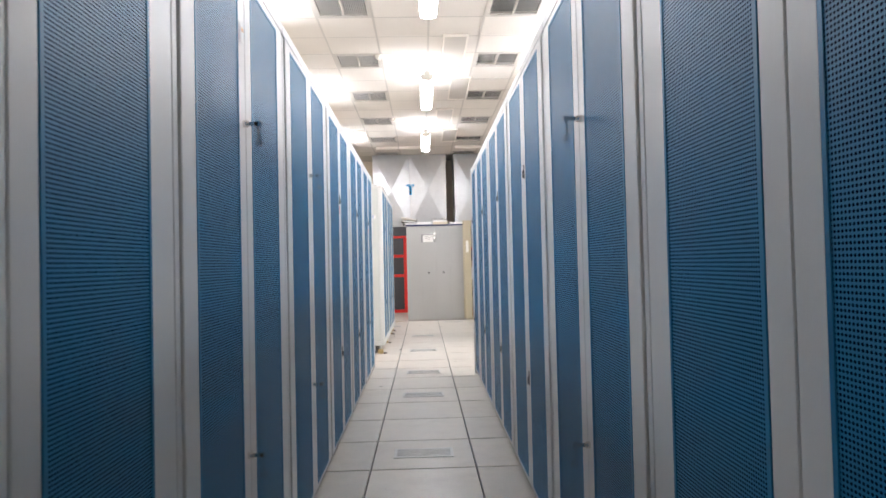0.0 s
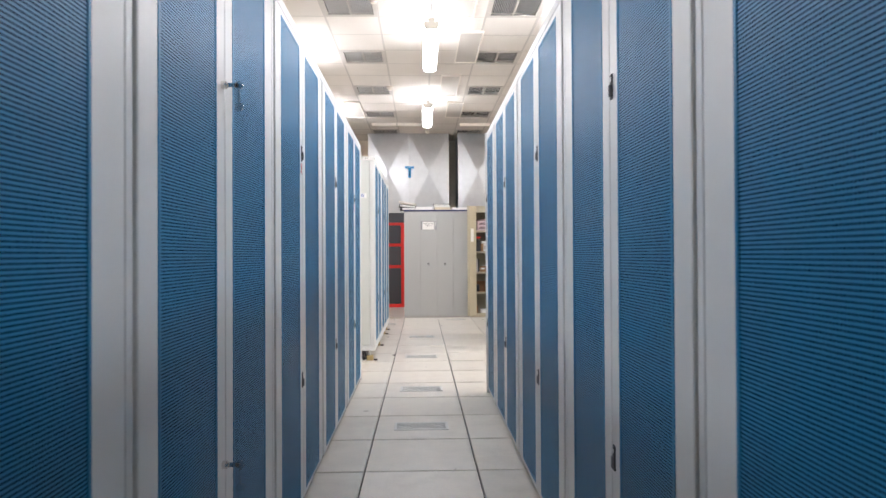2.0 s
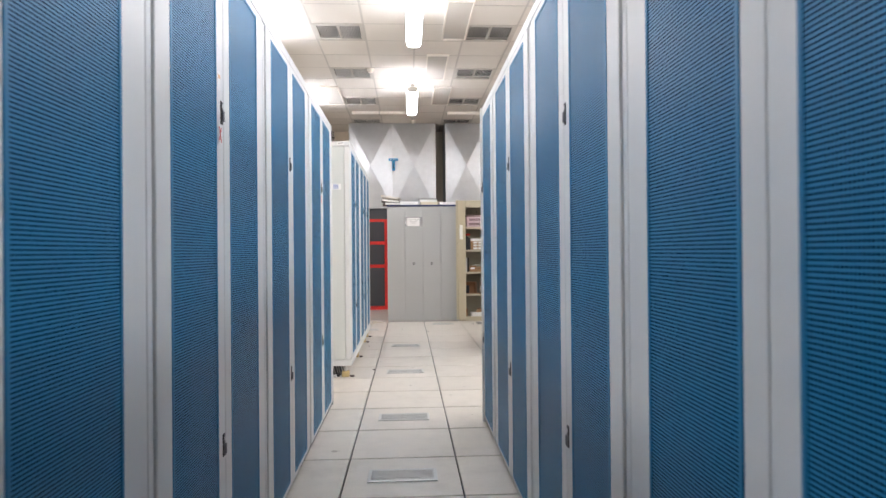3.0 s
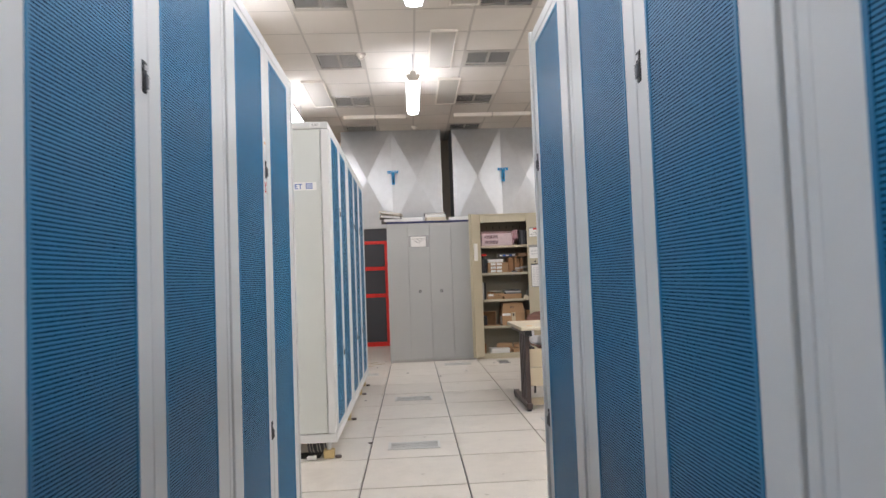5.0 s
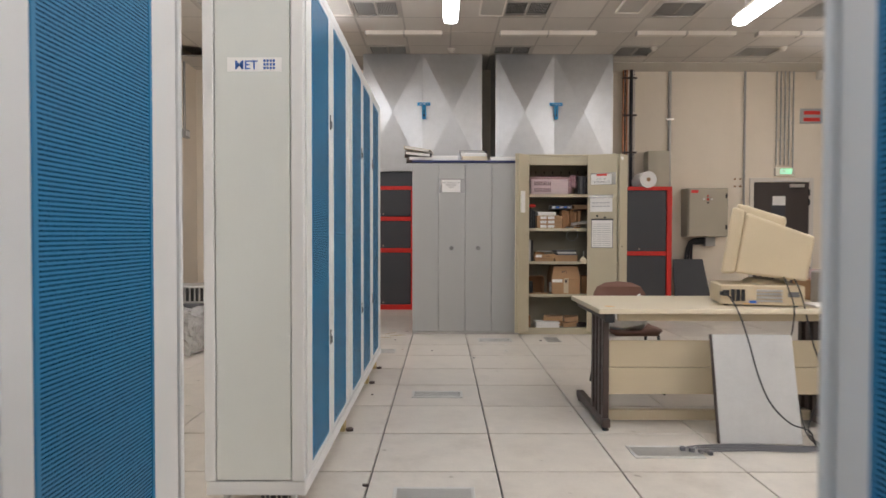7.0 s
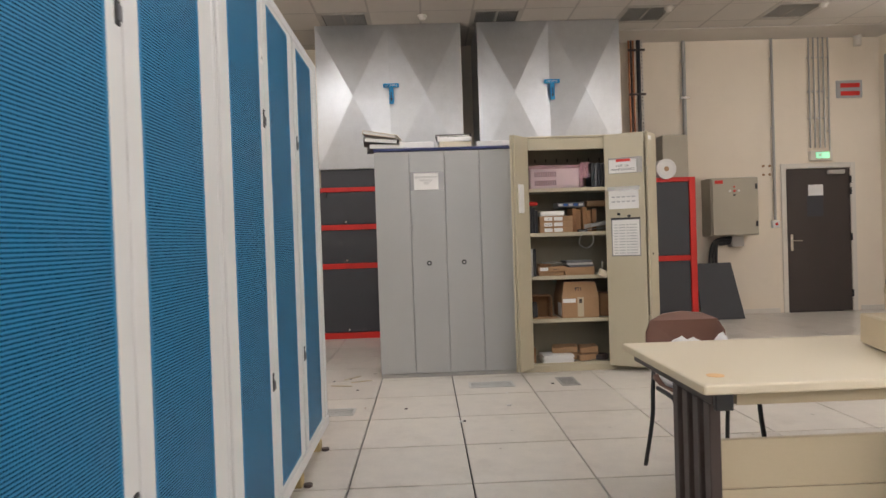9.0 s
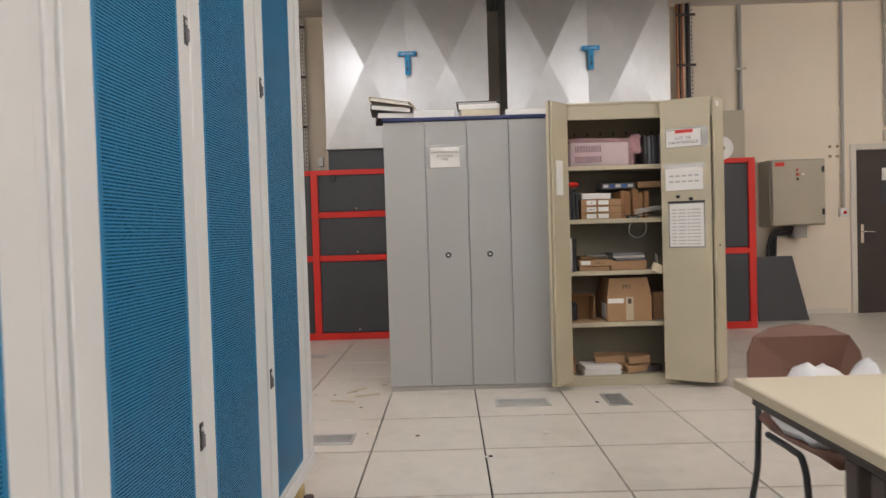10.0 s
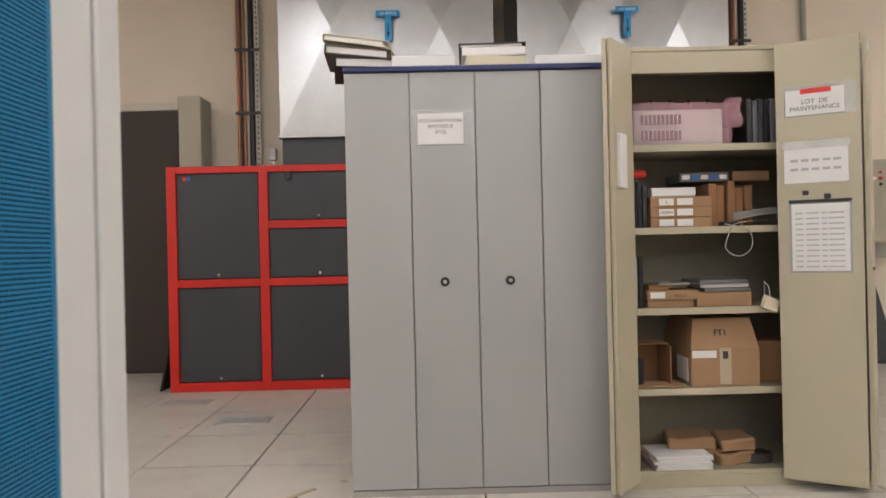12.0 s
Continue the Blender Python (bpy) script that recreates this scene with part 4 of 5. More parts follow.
# ---------- what lies on the shelves ----------
def carton(x0, x1, y0, y1, z, h, label, m_=None, group="cartons", tape=True, turn=0.0):
    at = (0.5 * (x0 + x1), 0.5 * (y0 + y1), z)
    t = thing("carton", at, label, "carton", group)
    part("body", B(x0, x1, y0, y1, z, z + h, 0.003), m_ or M_CARD, t)
    part("flap", B(x0 + 0.003, x1 - 0.003, y0 - 0.002, y0 - 0.0003, z + h * 0.62, z + h - 0.003), m_ or M_CARD, t)
    if tape:
        part("shipping_label", B(x0 + 0.25 * (x1 - x0), x0 + 0.62 * (x1 - x0), y0 - 0.0035, y0 - 0.0022, z + 0.35 * h, z + 0.55 * h), M_PAPER, t, "white label")
    t.matrix_basis = Matrix.Translation(at) @ pose(0, 0, 0, 0, 0, turn)
    return t


def taper_up(xa, xb, ya, yb, z0, xc, xd, yc, yd, z1):
    """A hull that narrows from one level rectangle to a higher one."""
    bm = bmesh.new()
    lo = [bm.verts.new((x, y, z0)) for x, y in ((xa, ya), (xb, ya), (xb, yb), (xa, yb))]
    hi = [bm.verts.new((x, y, z1)) for x, y in ((xc, yc), (xd, yc), (xd, yd), (xc, yd))]
    bm.faces.new(lo[::-1]), bm.faces.new(hi)
    for i in range(4):
        bm.faces.new((lo[i], lo[(i + 1) % 4], hi[(i + 1) % 4], hi[i]))
    return bm


FY = BY + 0.05
# top shelf: equipment in pink film, then a rank of disc caddies
z = SH[4]
t = thing("wrapped_equipment", (1.28, FY + 0.13, z), "rack equipment wrapped in pink plastic film", "wrapped equipment")
part("unit", B(1.04, 1.47, FY + 0.02, FY + 0.3, z + 0.004, z + 0.175, 0.006), M_PANEL, t)
for k in range(2):
    part("drive_bay", B(1.08, 1.27, FY + 0.012, FY + 0.0195, z + 0.03 + 0.075 * k, z + 0.075 + 0.075 * k, 0.002), M_BLACK, t)
for k in range(9):
    part("rib", B(1.09 + 0.02 * k, 1.094 + 0.02 * k, FY + 0.009, FY + 0.0118, z + 0.032, z + 0.148), M_PANEL, t)
wr = bmesh.new()
box(wr, 1.022, 1.50, FY - 0.005, FY + 0.31, z + 0.002, z + 0.2)
crumple(wr, 0.012, 14, 9)
for v in wr.verts:
    v.co.z = max(v.co.z, z + 0.001)
part("film", wr, M_PINK, t, "crumpled pink film", True)
part("knot", crumple(move(B(-0.035, 0.035, -0.03, 0.03, -0.06, 0.07, 0.01), pose(1.525, FY + 0.03, z + 0.15)), 0.02, 18, 4), M_PINK, t)
for k in range(6):
    x = 1.575 + 0.028 * k
    slab("disc_caddy", x, x + 0.023, FY, FY + 0.2, z, z + 0.215 - 0.01 * (k % 2), (M_BLACK, M_LEAD, M_ANTH)[k % 3], "slim dark disc caddy standing upright", "disc caddy", "upright disc caddies", r=0.002)
# second shelf
z = SH[3]
for k in range(3):
    slab("folder", 1.025 + 0.024 * k, 1.046 + 0.024 * k, FY, FY + 0.2, z, z + 0.24 - 0.02 * k, M_BLACK, "dark folder standing upright", "folder", "upright folders", r=0.002)
slab("rag", 1.02, 1.1, FY, FY + 0.1, z + 0.242, z + 0.275, M_RED, "orange-red cloth on the folders", "cloth", r=0.012)
for k in range(3):
    t = carton(1.11, 1.40, FY, FY + 0.2, z + 0.049 * k, 0.048, "flat brown carton with a handwritten white label", tape=False, group="flat cartons")
    part("shipping_label", B(1.15, 1.22, FY - 0.0035, FY - 0.0022, z + 0.049 * k + 0.008, z + 0.049 * k + 0.04), M_PAPER, t, "white label")
    part("shipping_label", B(1.235, 1.31, FY - 0.0035, FY - 0.0022, z + 0.049 * k + 0.008, z + 0.049 * k + 0.04), M_PAPER, t, "white label")
    words(("", "LICENS", "6")[k] or " ", 0.018, M_INK, Matrix.Translation((1.185, FY - 0.0042, z + 0.049 * k + 0.017)) @ FACING, t)
slab("white_box", 1.12, 1.33, FY + 0.01, FY + 0.18, z + 0.148, z + 0.19, M_PAPER, "flat white carton on brown ones", "box")
for k in range(5):
    x = 1.41 + 0.043 * k
    slab("carton", x, x + 0.038, FY + 0.06, FY + 0.25, z, z + (0.21, 0.2, 0.22, 0.19, 0.2)[k], M_CARD2, "thin brown carton standing on edge", "carton", "upright cartons", turn=(2, -3, 4, 0, 3)[k])
t = thing("circuit_box", (1.4, FY + 0.17, z + 0.222), "blue and silver circuit tray on the cartons", "circuit tray")
part("tray", B(1.29, 1.53, FY + 0.1, FY + 0.3, z + 0.223, z + 0.268, 0.003), M_LEAD, t)
for k in range(5):
    part("connector", B(1.3 + 0.045 * k, 1.335 + 0.045 * k, FY + 0.092, FY + 0.0995, z + 0.235, z + 0.255), M_INKB if k % 2 else M_STEEL, t)
slab("carton", 1.56, 1.74, FY + 0.12, FY + 0.3, z + 0.225, z + 0.275, M_CARD, "small brown carton on the cartons", "carton")
t = thing("loose_cable", (1.55, FY, z), "loose grey cable drooping over the shelf edge", "cable")
part("cord", cable([(1.72, FY + 0.1, z + 0.03), (1.6, FY + 0.02, z + 0.025), (1.5, FY - 0.02, z + 0.012), (1.46, FY - 0.045, z - 0.03), (1.44, FY - 0.05, z - 0.1), (1.5, FY - 0.05, z - 0.14), (1.56, FY - 0.05, z - 0.1), (1.55, FY - 0.045, z - 0.02), (1.45, FY - 0.02, z + 0.012)], 0.0026, 6), M_CONDUIT, t)
for k in range(4):
    part("loop", cable([(1.5, FY, z + 0.03 + 0.01 * k), (1.6, FY - 0.01 + 0.01 * k, z + 0.05 + 0.008 * k), (1.72, FY + 0.02, z + 0.06 + 0.008 * k), (1.74, FY + 0.06, z + 0.04)], 0.004, 6), M_CONDUIT, t)
part("adapter", B(1.45, 1.53, FY - 0.005, FY + 0.05, z + 0.001, z + 0.024, 0.005), M_BLACK, t)
# third shelf
z = SH[2]
for k in range(2):
    slab("disc_caddy", 1.02 + 0.027 * k, 1.042 + 0.027 * k, FY, FY + 0.16, z, z + 0.24, M_BLACK if k else M_STEEL, "slim dark disc caddy standing upright", "disc caddy", "upright disc caddies", r=0.002)
slab("carton", 1.09, 1.31, FY + 0.01, FY + 0.2, z, z + 0.035, M_CARD, "flat brown carton lying on the shelf", "carton", "flat cartons")
t = carton(1.085, 1.33, FY, FY + 0.2, z + 0.036, 0.045, "flat brown carton with a barcode label", tape=False, group="flat cartons")
part("shipping_label", B(1.1, 1.17, FY - 0.0035, FY - 0.0022, z + 0.045, z + 0.074), M_PAPER, t, "white label")
words("ASCQ", 0.02, M_INK, Matrix.Translation((1.24, FY - 0.0042, z + 0.05)) @ FACING, t)
slab("carton", 1.1, 1.2, FY + 0.02, FY + 0.16, z + 0.082, z + 0.105, M_CARD2, "small brown carton on a flat one", "carton", "flat cartons")
slab("metal_tray", 1.14, 1.29, FY + 0.0, FY + 0.15, z + 0.106, z + 0.116, M_STEEL, "thin bare metal tray on a carton", "tray")
t = carton(1.32, 1.58, FY, FY + 0.22, z, 0.07, "open brown carton holding drive modules", tape=False)
for k in range(3):
    slab("drive_module", 1.35 - 0.012 * k, 1.57 - 0.008 * k, FY - 0.012, FY + 0.2, z + 0.071 + 0.0185 * k, z + 0.089 + 0.0185 * k, (M_LEAD, M_STEEL, M_LEAD)[k], "flat metal drive module in a stack", "drive module", "stacked drive modules", turn=(1, -2, 2)[k], r=0.002)
t = thing("tag", (1.63, FY - 0.04, z - 0.03), "pale paper tag hanging at the shelf edge", "tag")
part("card", move(B(-0.04, 0.04, -0.012, 0.012, -0.03, 0.03, 0.003), pose(1.635, FY - 0.06, z + 0.012, 0, 22, 10)), M_LAM, t)
part("string", cable([(1.635, FY - 0.06, z + 0.04), (1.645, FY - 0.03, z + 0.09), (1.65, FY + 0.02, z + 0.11)], 0.0018, 6), M_LAM, t)
part("peg", C((1.65, FY + 0.02, z + 0.0), (1.65, FY + 0.02, z + 0.115), 0.003, 6), M_STEEL, t)
# fourth shelf
z = SH[1]
t = thing("carton", (1.45, FY + 0.18, z), "brown carton marked in black letters, its lid sloping back", "carton", "cartons")
part("body", B(1.285, 1.61, FY, FY + 0.36, z, z + 0.18, 0.003), M_CARD, t)
part("lid", taper_up(1.287, 1.608, FY + 0.002, FY + 0.358, z + 0.1805, 1.315, 1.59, FY + 0.05, FY + 0.34, z + 0.315), M_CARD, t)
part("shipping_label", B(1.29, 1.405, FY - 0.0035, FY - 0.0022, z + 0.135, z + 0.17), M_PAPER, t, "white label")
part("shipping_label", B(1.2815, 1.2835, FY + 0.03, FY + 0.17, z + 0.02, z + 0.13), M_PAPER, t, "white label with a barcode")
part("tape", B(1.42, 1.475, FY - 0.0026, FY - 0.0012, z + 0.01, z + 0.18), M_TAN, t, "clear brown tape")
part("print_bar", B(1.435, 1.46, FY - 0.0042, FY - 0.0028, z + 0.13, z + 0.165), M_LEG, t)
words("FT1", 0.04, M_INK, Matrix.Translation((1.435, FY + 0.019, z + 0.238)) @ pose(0, 0, 0, 70, 0, 0), t, bold=0.001)
t = thing("torn_carton", (1.12, FY + 0.1, z), "torn open brown carton with ragged flaps", "carton")
part("back", B(1.04, 1.2, FY + 0.2, FY + 0.206, z, z + 0.2), M_CARD2, t)
part("side", B(1.195, 1.2, FY + 0.02, FY + 0.2, z, z + 0.19), M_CARD2, t)
part("top", B(1.04, 1.2, FY + 0.05, FY + 0.2, z + 0.196, z + 0.2), M_CARD2, t)
part("flap", crumple(B(1.03, 1.25, FY - 0.01, FY + 0.1, z + 0.004, z + 0.012), 0.006, 20, 3), M_CARD, t)
part("wad", crumple(B(1.025, 1.08, FY + 0.03, FY + 0.14, z + 0.012, z + 0.14, 0.01), 0.02, 14, 3), M_BLACK, t)
slab("carton", 1.65, 1.8, FY + 0.06, FY + 0.25, z, z + 0.2, M_CARD2, "brown carton with a torn flap", "carton", turn=-8)
# bottom shelf
z = SH[0]
for k in range(5):
    slab("document", 1.1, 1.37, FY - 0.02, FY + 0.18, z + 0.013 * k, z + 0.013 * k + 0.0125, M_PAPER, "loose stack of white papers", "papers", "paper stack", turn=(0, 4, -3, 6, 2)[k], r=0.002)
for k, (x, y_, w, tr, rz) in enumerate(((1.36, FY + 0.16, 0.2, 6, 0), (1.33, FY + 0.17, 0.22, -9, 1), (1.5, FY + 0.12, 0.18, 12, 0), (1.53, FY + 0.13, 0.16, -4, 1))):
    b = B(-w / 2, w / 2, -0.09, 0.09, 0, 0.055, 0.008)
    crumple(b, 0.012, 9, 3)
    for v in b.verts:
        v.co.z = max(v.co.z, 0.0)
    ob = solid("padded_envelope", b, M_CARD, "crumpled brown padded envelope", "envelope", "brown envelopes")
    ob.matrix_basis = pose(x, y_, z + 0.062 * rz, 0, 0, tr)
t = thing("cable_coil", (1.63, FY + 0.08, z), "small coil of dark cable", "cable")
for k in range(4):
    part("loop", cable([(1.63 + 0.07 * math.cos(a), FY + 0.09 + 0.05 * math.sin(a), z + 0.008 + 0.011 * k) for a in [i * math.pi / 4 for i in range(9)]], 0.006, 6), M_LEG, t)
slab("folder", 1.02, 1.045, FY + 0.02, FY + 0.2, z, z + 0.13, M_CARD2, "small brown folder against the side", "folder", r=0.002)

# ---------- table, chair, computer ----------
TX0, TX1, TY0, TY1, TZ = 0.93, 2.33, 9.6, 10.41, 0.715


def table(label):
    """A laminate table on two leg frames of four slats, with a low modesty panel and a foot rail."""
    t = thing("table", (0.5 * (TX0 + TX1), 10.0, 0), label, "table", "cream tables")
    top = part("tabletop", B(TX0, TX1, TY0, TY1, TZ - 0.03, TZ, 0.006, 2), M_LAM, t)
    part("edge_band", B(TX0 - 0.0025, TX0 - 0.0003, TY0 + 0.004, TY1 - 0.004, TZ - 0.028, TZ - 0.004), M_TAN, top)
    part("apron", B(TX0 + 0.12, TX1 - 0.12, TY0 + 0.05, TY0 + 0.07, TZ - 0.075, TZ - 0.031), M_TAN, t)
    part("modesty_panel", B(TX0 + 0.077, TX1 - 0.077, TY0 + 0.09, TY0 + 0.11, 0.205, 0.362, 0.002), M_TAN, t)
    part("modesty_panel", B(TX0 + 0.077, TX1 - 0.077, TY0 + 0.09, TY0 + 0.11, 0.365, 0.52, 0.002), M_TAN, t)
    part("stretcher", B(TX0 + 0.077, TX1 - 0.077, TY0 + 0.2, TY0 + 0.24, 0.022, 0.082, 0.003), M_TAN, t)
    for x in (TX0 + 0.035, TX1 - 0.075):
        lg = part("leg_frame", B(x, x + 0.04, TY0 + 0.03, TY1 - 0.03, TZ - 0.07, TZ - 0.031, 0.004), M_LEG, t, "dark brown leg frame")
        part("foot_bar", B(x - 0.005, x + 0.045, TY0 + 0.04, TY1 - 0.04, 0.02, 0.07, 0.006), M_LEG, lg)
        for y in (TY0 + 0.07, TY1 - 0.07):
            part("glide", C((x + 0.02, y, 0), (x + 0.02, y, 0.02), 0.02, 12), M_BLACK, lg)
        for k in range(4):
            y = TY0 + 0.06 + 0.085 * k
            part("slat", B(x + 0.002, x + 0.038, y, y + 0.045, 0.07, TZ - 0.07, 0.003), M_LEG, lg)
        part("end_cap", B(x, x + 0.055, TY0 + 0.006, TY0 + 0.029, TZ - 0.08, TZ - 0.031, 0.003), M_BLACK, lg)
    return t


t = table("cream laminate table on dark brown slatted legs")
t2 = copy_thing(t, t.matrix_basis @ Matrix.Translation((1.412, -0.02, 0)))
solid("stain", C((1.02, 9.73, TZ + 0.0006), (1.02, 9.73, TZ + 0.002), 0.028, 24), M_ORANGE, "dried orange ring stain on the table", "stain")

CHX = 1.40
t = thing("chair", (CHX, 10.72, 0), "brown plastic school chair with black tube legs", "chair")


def shell(pts, thick, nx=10):
    """A curved plastic shell: rows of (y, z, half width, sag)."""
    bm = bmesh.new()
    rows_ = []
    for y, z, hw, sag in pts:
        rows_.append([bm.verts.new((CHX + hw * u, y + sag * u * u * 0.5, z + sag * u * u)) for u in [-1 + 2 * i / nx for i in range(nx + 1)]])
    for a, b in zip(rows_, rows_[1:]):
        for i in range(nx):
            bm.faces.new((a[i], a[i + 1], b[i + 1], b[i]))
    bmesh.ops.recalc_face_normals(bm, faces=bm.faces)
    bmesh.ops.solidify(bm, geom=list(bm.faces), thickness=thick)
    return bm


part("seat", shell([(10.46, 0.425, 0.15, 0.0), (10.49, 0.445, 0.19, 0.01), (10.6, 0.442, 0.2, 0.012), (10.75, 0.435, 0.2, 0.015), (10.86, 0.445, 0.19, 0.015), (10.9, 0.455, 0.15, 0.01)], 0.012), M_CHAIR, t, smooth=True)
bk = bmesh.new()
outline = [(-0.185, 0.52), (-0.205, 0.6), (-0.2, 0.68), (-0.17, 0.735), (-0.1, 0.765), (0.0, 0.775), (0.1, 0.765), (0.17, 0.735), (0.2, 0.68), (0.205, 0.6), (0.185, 0.52), (0.1, 0.505), (0, 0.5), (-0.1, 0.505)]
bk = prism([(CHX + x, z) for x, z in outline], "y", 10.93, 10.942)
for v in bk.verts:
    v.co.y -= 0.9 * (v.co.x - CHX) ** 2 - 0.12 * (v.co.z - 0.5)
part("backrest", bk, M_CHAIR, t)
for s in (-1, 1):
    x = CHX + 0.19 * s
    part("front_leg", cable([(x + 0.02 * s, 10.5, 0.0), (x, 10.55, 0.3), (x, 10.58, 0.41), (x, 10.64, 0.425), (x, 10.8, 0.425)], 0.011), M_BLACK, t, smooth=True)
    part("back_leg", cable([(x + 0.02 * s, 10.95, 0.0), (x, 10.89, 0.25), (x, 10.87, 0.40), (x - 0.02 * s, 10.91, 0.5), (x - 0.03 * s, 10.955, 0.62)], 0.011), M_BLACK, t, smooth=True)
b = B(1.2, 1.5, 10.52, 10.82, 0.46, 0.56, 0.03)
crumple(b, 0.03, 9, 6)
for v in b.verts:
    ear = 0.14 * math.exp(-((v.co.x - 1.29) / 0.06) ** 2) + 0.15 * math.exp(-((v.co.x - 1.49) / 0.03) ** 2) + 0.11 * math.exp(-((v.co.x - 1.38) / 0.04) ** 2)
    if v.co.z > 0.5:
        v.co.z += ear * math.exp(-((v.co.y - 10.7) / 0.1) ** 2) + 0.02 * noise.noise(v.co * 30)
    v.co.z = max(v.co.z, 0.457)
solid("plastic_bag", b, M_WHITEBAG, "crumpled white plastic bag on the chair seat", "bag", smooth=True)

PM = Matrix.Translation((1.97, 9.9, 0)) @ pose(0, 0, 0, 0, 0, -14) @ Matrix.Translation((-1.9, -9.9, 0))
t = thing("desktop_computer", (1.9, 9.9, TZ), "yellowed desktop computer lying flat, its back showing", "computer")
part("case", move(B(1.66, 2.12, 9.72, 10.12, TZ + 0.008, TZ + 0.125, 0.006), PM), M_PC, t)
for k in range(3):
    part("vent", move(B(1.72 + 0.028 * k, 1.742 + 0.028 * k, 9.714, 9.7195, TZ + 0.03, TZ + 0.1), PM), M_BLACK, t)
for k in range(4):
    part("card_slot", move(B(1.86, 2.0, 9.714, 9.7195, TZ + 0.028 + 0.02 * k, TZ + 0.042 + 0.02 * k), PM), M_STEEL, t)
part("power_socket", move(B(1.675, 1.71, 9.712, 9.7195, TZ + 0.06, TZ + 0.095), PM), M_BLACK, t)
part("port", move(B(1.82, 1.86, 9.712, 9.7195, TZ + 0.02, TZ + 0.035), PM), M_INKB, t)
part("port", move(B(2.03, 2.09, 9.712, 9.7195, TZ + 0.06, TZ + 0.09), PM), M_LEAD, t)
part("warning_label", move(B(1.79, 1.85, 9.7165, 9.7188, TZ + 0.012, TZ + 0.019), PM), M_ORANGE, t, "yellow label")
for x in (1.7, 2.08):
    for y in (9.76, 10.08):
        part("foot", move(C((x, y, TZ + 0.0005), (x, y, TZ + 0.008), 0.015, 10), PM), M_BLACK, t)
MM = Matrix.Translation((2.03, 9.93, TZ + 0.13)) @ pose(0, 0, 0, 0, 0, 62) @ pose(0, 0, 0, 9, 0, 0) @ Matrix.Scale(1.1, 4)
t = thing("monitor", (1.96, 9.93, TZ + 0.126), "yellowed tube monitor turned away, on a swivel foot", "monitor")
part("foot", C((2.02, 9.93, TZ + 0.1265), (2.02, 9.93, TZ + 0.155), 0.13, 24, 0.1), M_PC, t)


def taper(y0, y1, a, b):
    """A hull between two upright rectangles (x0, x1, z0, z1)."""
    bm = bmesh.new()
    r0 = [bm.verts.new((x, y0, z)) for x, z in ((a[0], a[2]), (a[1], a[2]), (a[1], a[3]), (a[0], a[3]))]
    r1 = [bm.verts.new((x, y1, z)) for x, z in ((b[0], b[2]), (b[1], b[2]), (b[1], b[3]), (b[0], b[3]))]
    bm.faces.new(r0), bm.faces.new(r1[::-1])
    for i in range(4):
        bm.faces.new((r0[(i + 1) % 4], r0[i], r1[i], r1[(i + 1) % 4]))
    bmesh.ops.recalc_face_normals(bm, faces=bm.faces)
    bmesh.ops.bevel(bm, geom=list(bm.edges), offset=0.016, segments=3, affect="EDGES", profile=0.5)
    return bm


part("bezel", move(taper(0.15, 0.22, (-0.18, 0.18, 0.03, 0.38), (-0.19, 0.19, 0.02, 0.39)), MM), M_PC, t)
hs = part("housing", move(taper(-0.2, 0.15, (-0.145, 0.145, 0.05, 0.29), (-0.174, 0.174, 0.035, 0.37)), MM), M_PC, t)
part("hood", move(taper(-0.05, 0.2, (-0.12, 0.12, 0.30, 0.372), (-0.15, 0.15, 0.33, 0.415)), MM), M_PC, hs)
for k in range(7):
    part("vent", move(B(-0.13, 0.13, -0.12 + 0.03 * k, -0.105 + 0.03 * k, 0.034, 0.05), MM), M_TAN, hs)
part("screen", move(B(-0.15, 0.15, 0.219, 0.2212, 0.06, 0.33), MM), M_BLACK, t)
part("socket", move(B(-0.05, 0.05, -0.206, -0.1985, 0.09, 0.13), MM), M_BLACK, hs)


def lead(pts, label, m_=M_BLACK, r=0.0045):
    t_ = thing("power_cable", pts[0], label, "cable", "computer cables")
    part("cord", cable(pts, r, 6), m_, t_, smooth=True)
    part("plug", B(pts[0][0] - 0.012, pts[0][0] + 0.012, pts[0][1] - 0.016, pts[0][1] + 0.012, pts[0][2] - 0.012, pts[0][2] + 0.012, 0.003), m_, t_)


lead([(1.69, 9.74, TZ + 0.078), (1.70, 9.66, TZ + 0.06), (1.72, 9.58, TZ - 0.03), (1.73, 9.49, 0.55), (1.75, 9.42, 0.38), (1.79, 9.36, 0.24), (1.88, 9.33, 0.14), (1.98, 9.32, 0.1), (2.04, 9.34, 0.008), (2.3, 9.5, 0.006)], "black power cable hanging from the computer to the floor")
lead([(2.05, 9.76, TZ + 0.2), (2.04, 9.66, TZ + 0.1), (2.03, 9.58, TZ - 0.02), (1.98, 9.55, 0.4), (1.99, 9.45, 0.2), (2.06, 9.4, 0.008), (2.35, 9.3, 0.006)], "black monitor cable hanging over the table edge")
lead([(2.1, 9.75, TZ + 0.19), (2.1, 9.64, TZ + 0.08), (2.14, 9.57, 0.5), (2.2, 9.52, 0.3), (2.1, 9.46, 0.22), (2.04, 9.44, 0.06), (2.08, 9.36, 0.006)], "dark signal cable hanging in a loop")
lead([(2.3, 9.7, TZ + 0.02), (2.28, 9.58, TZ - 0.05), (2.15, 9.55, 0.45), (2.25, 9.52, 0.4), (2.4, 9.55, 0.5), (2.45, 9.58, TZ - 0.03)], "grey cable looped below the table edge", M_CONDUIT)
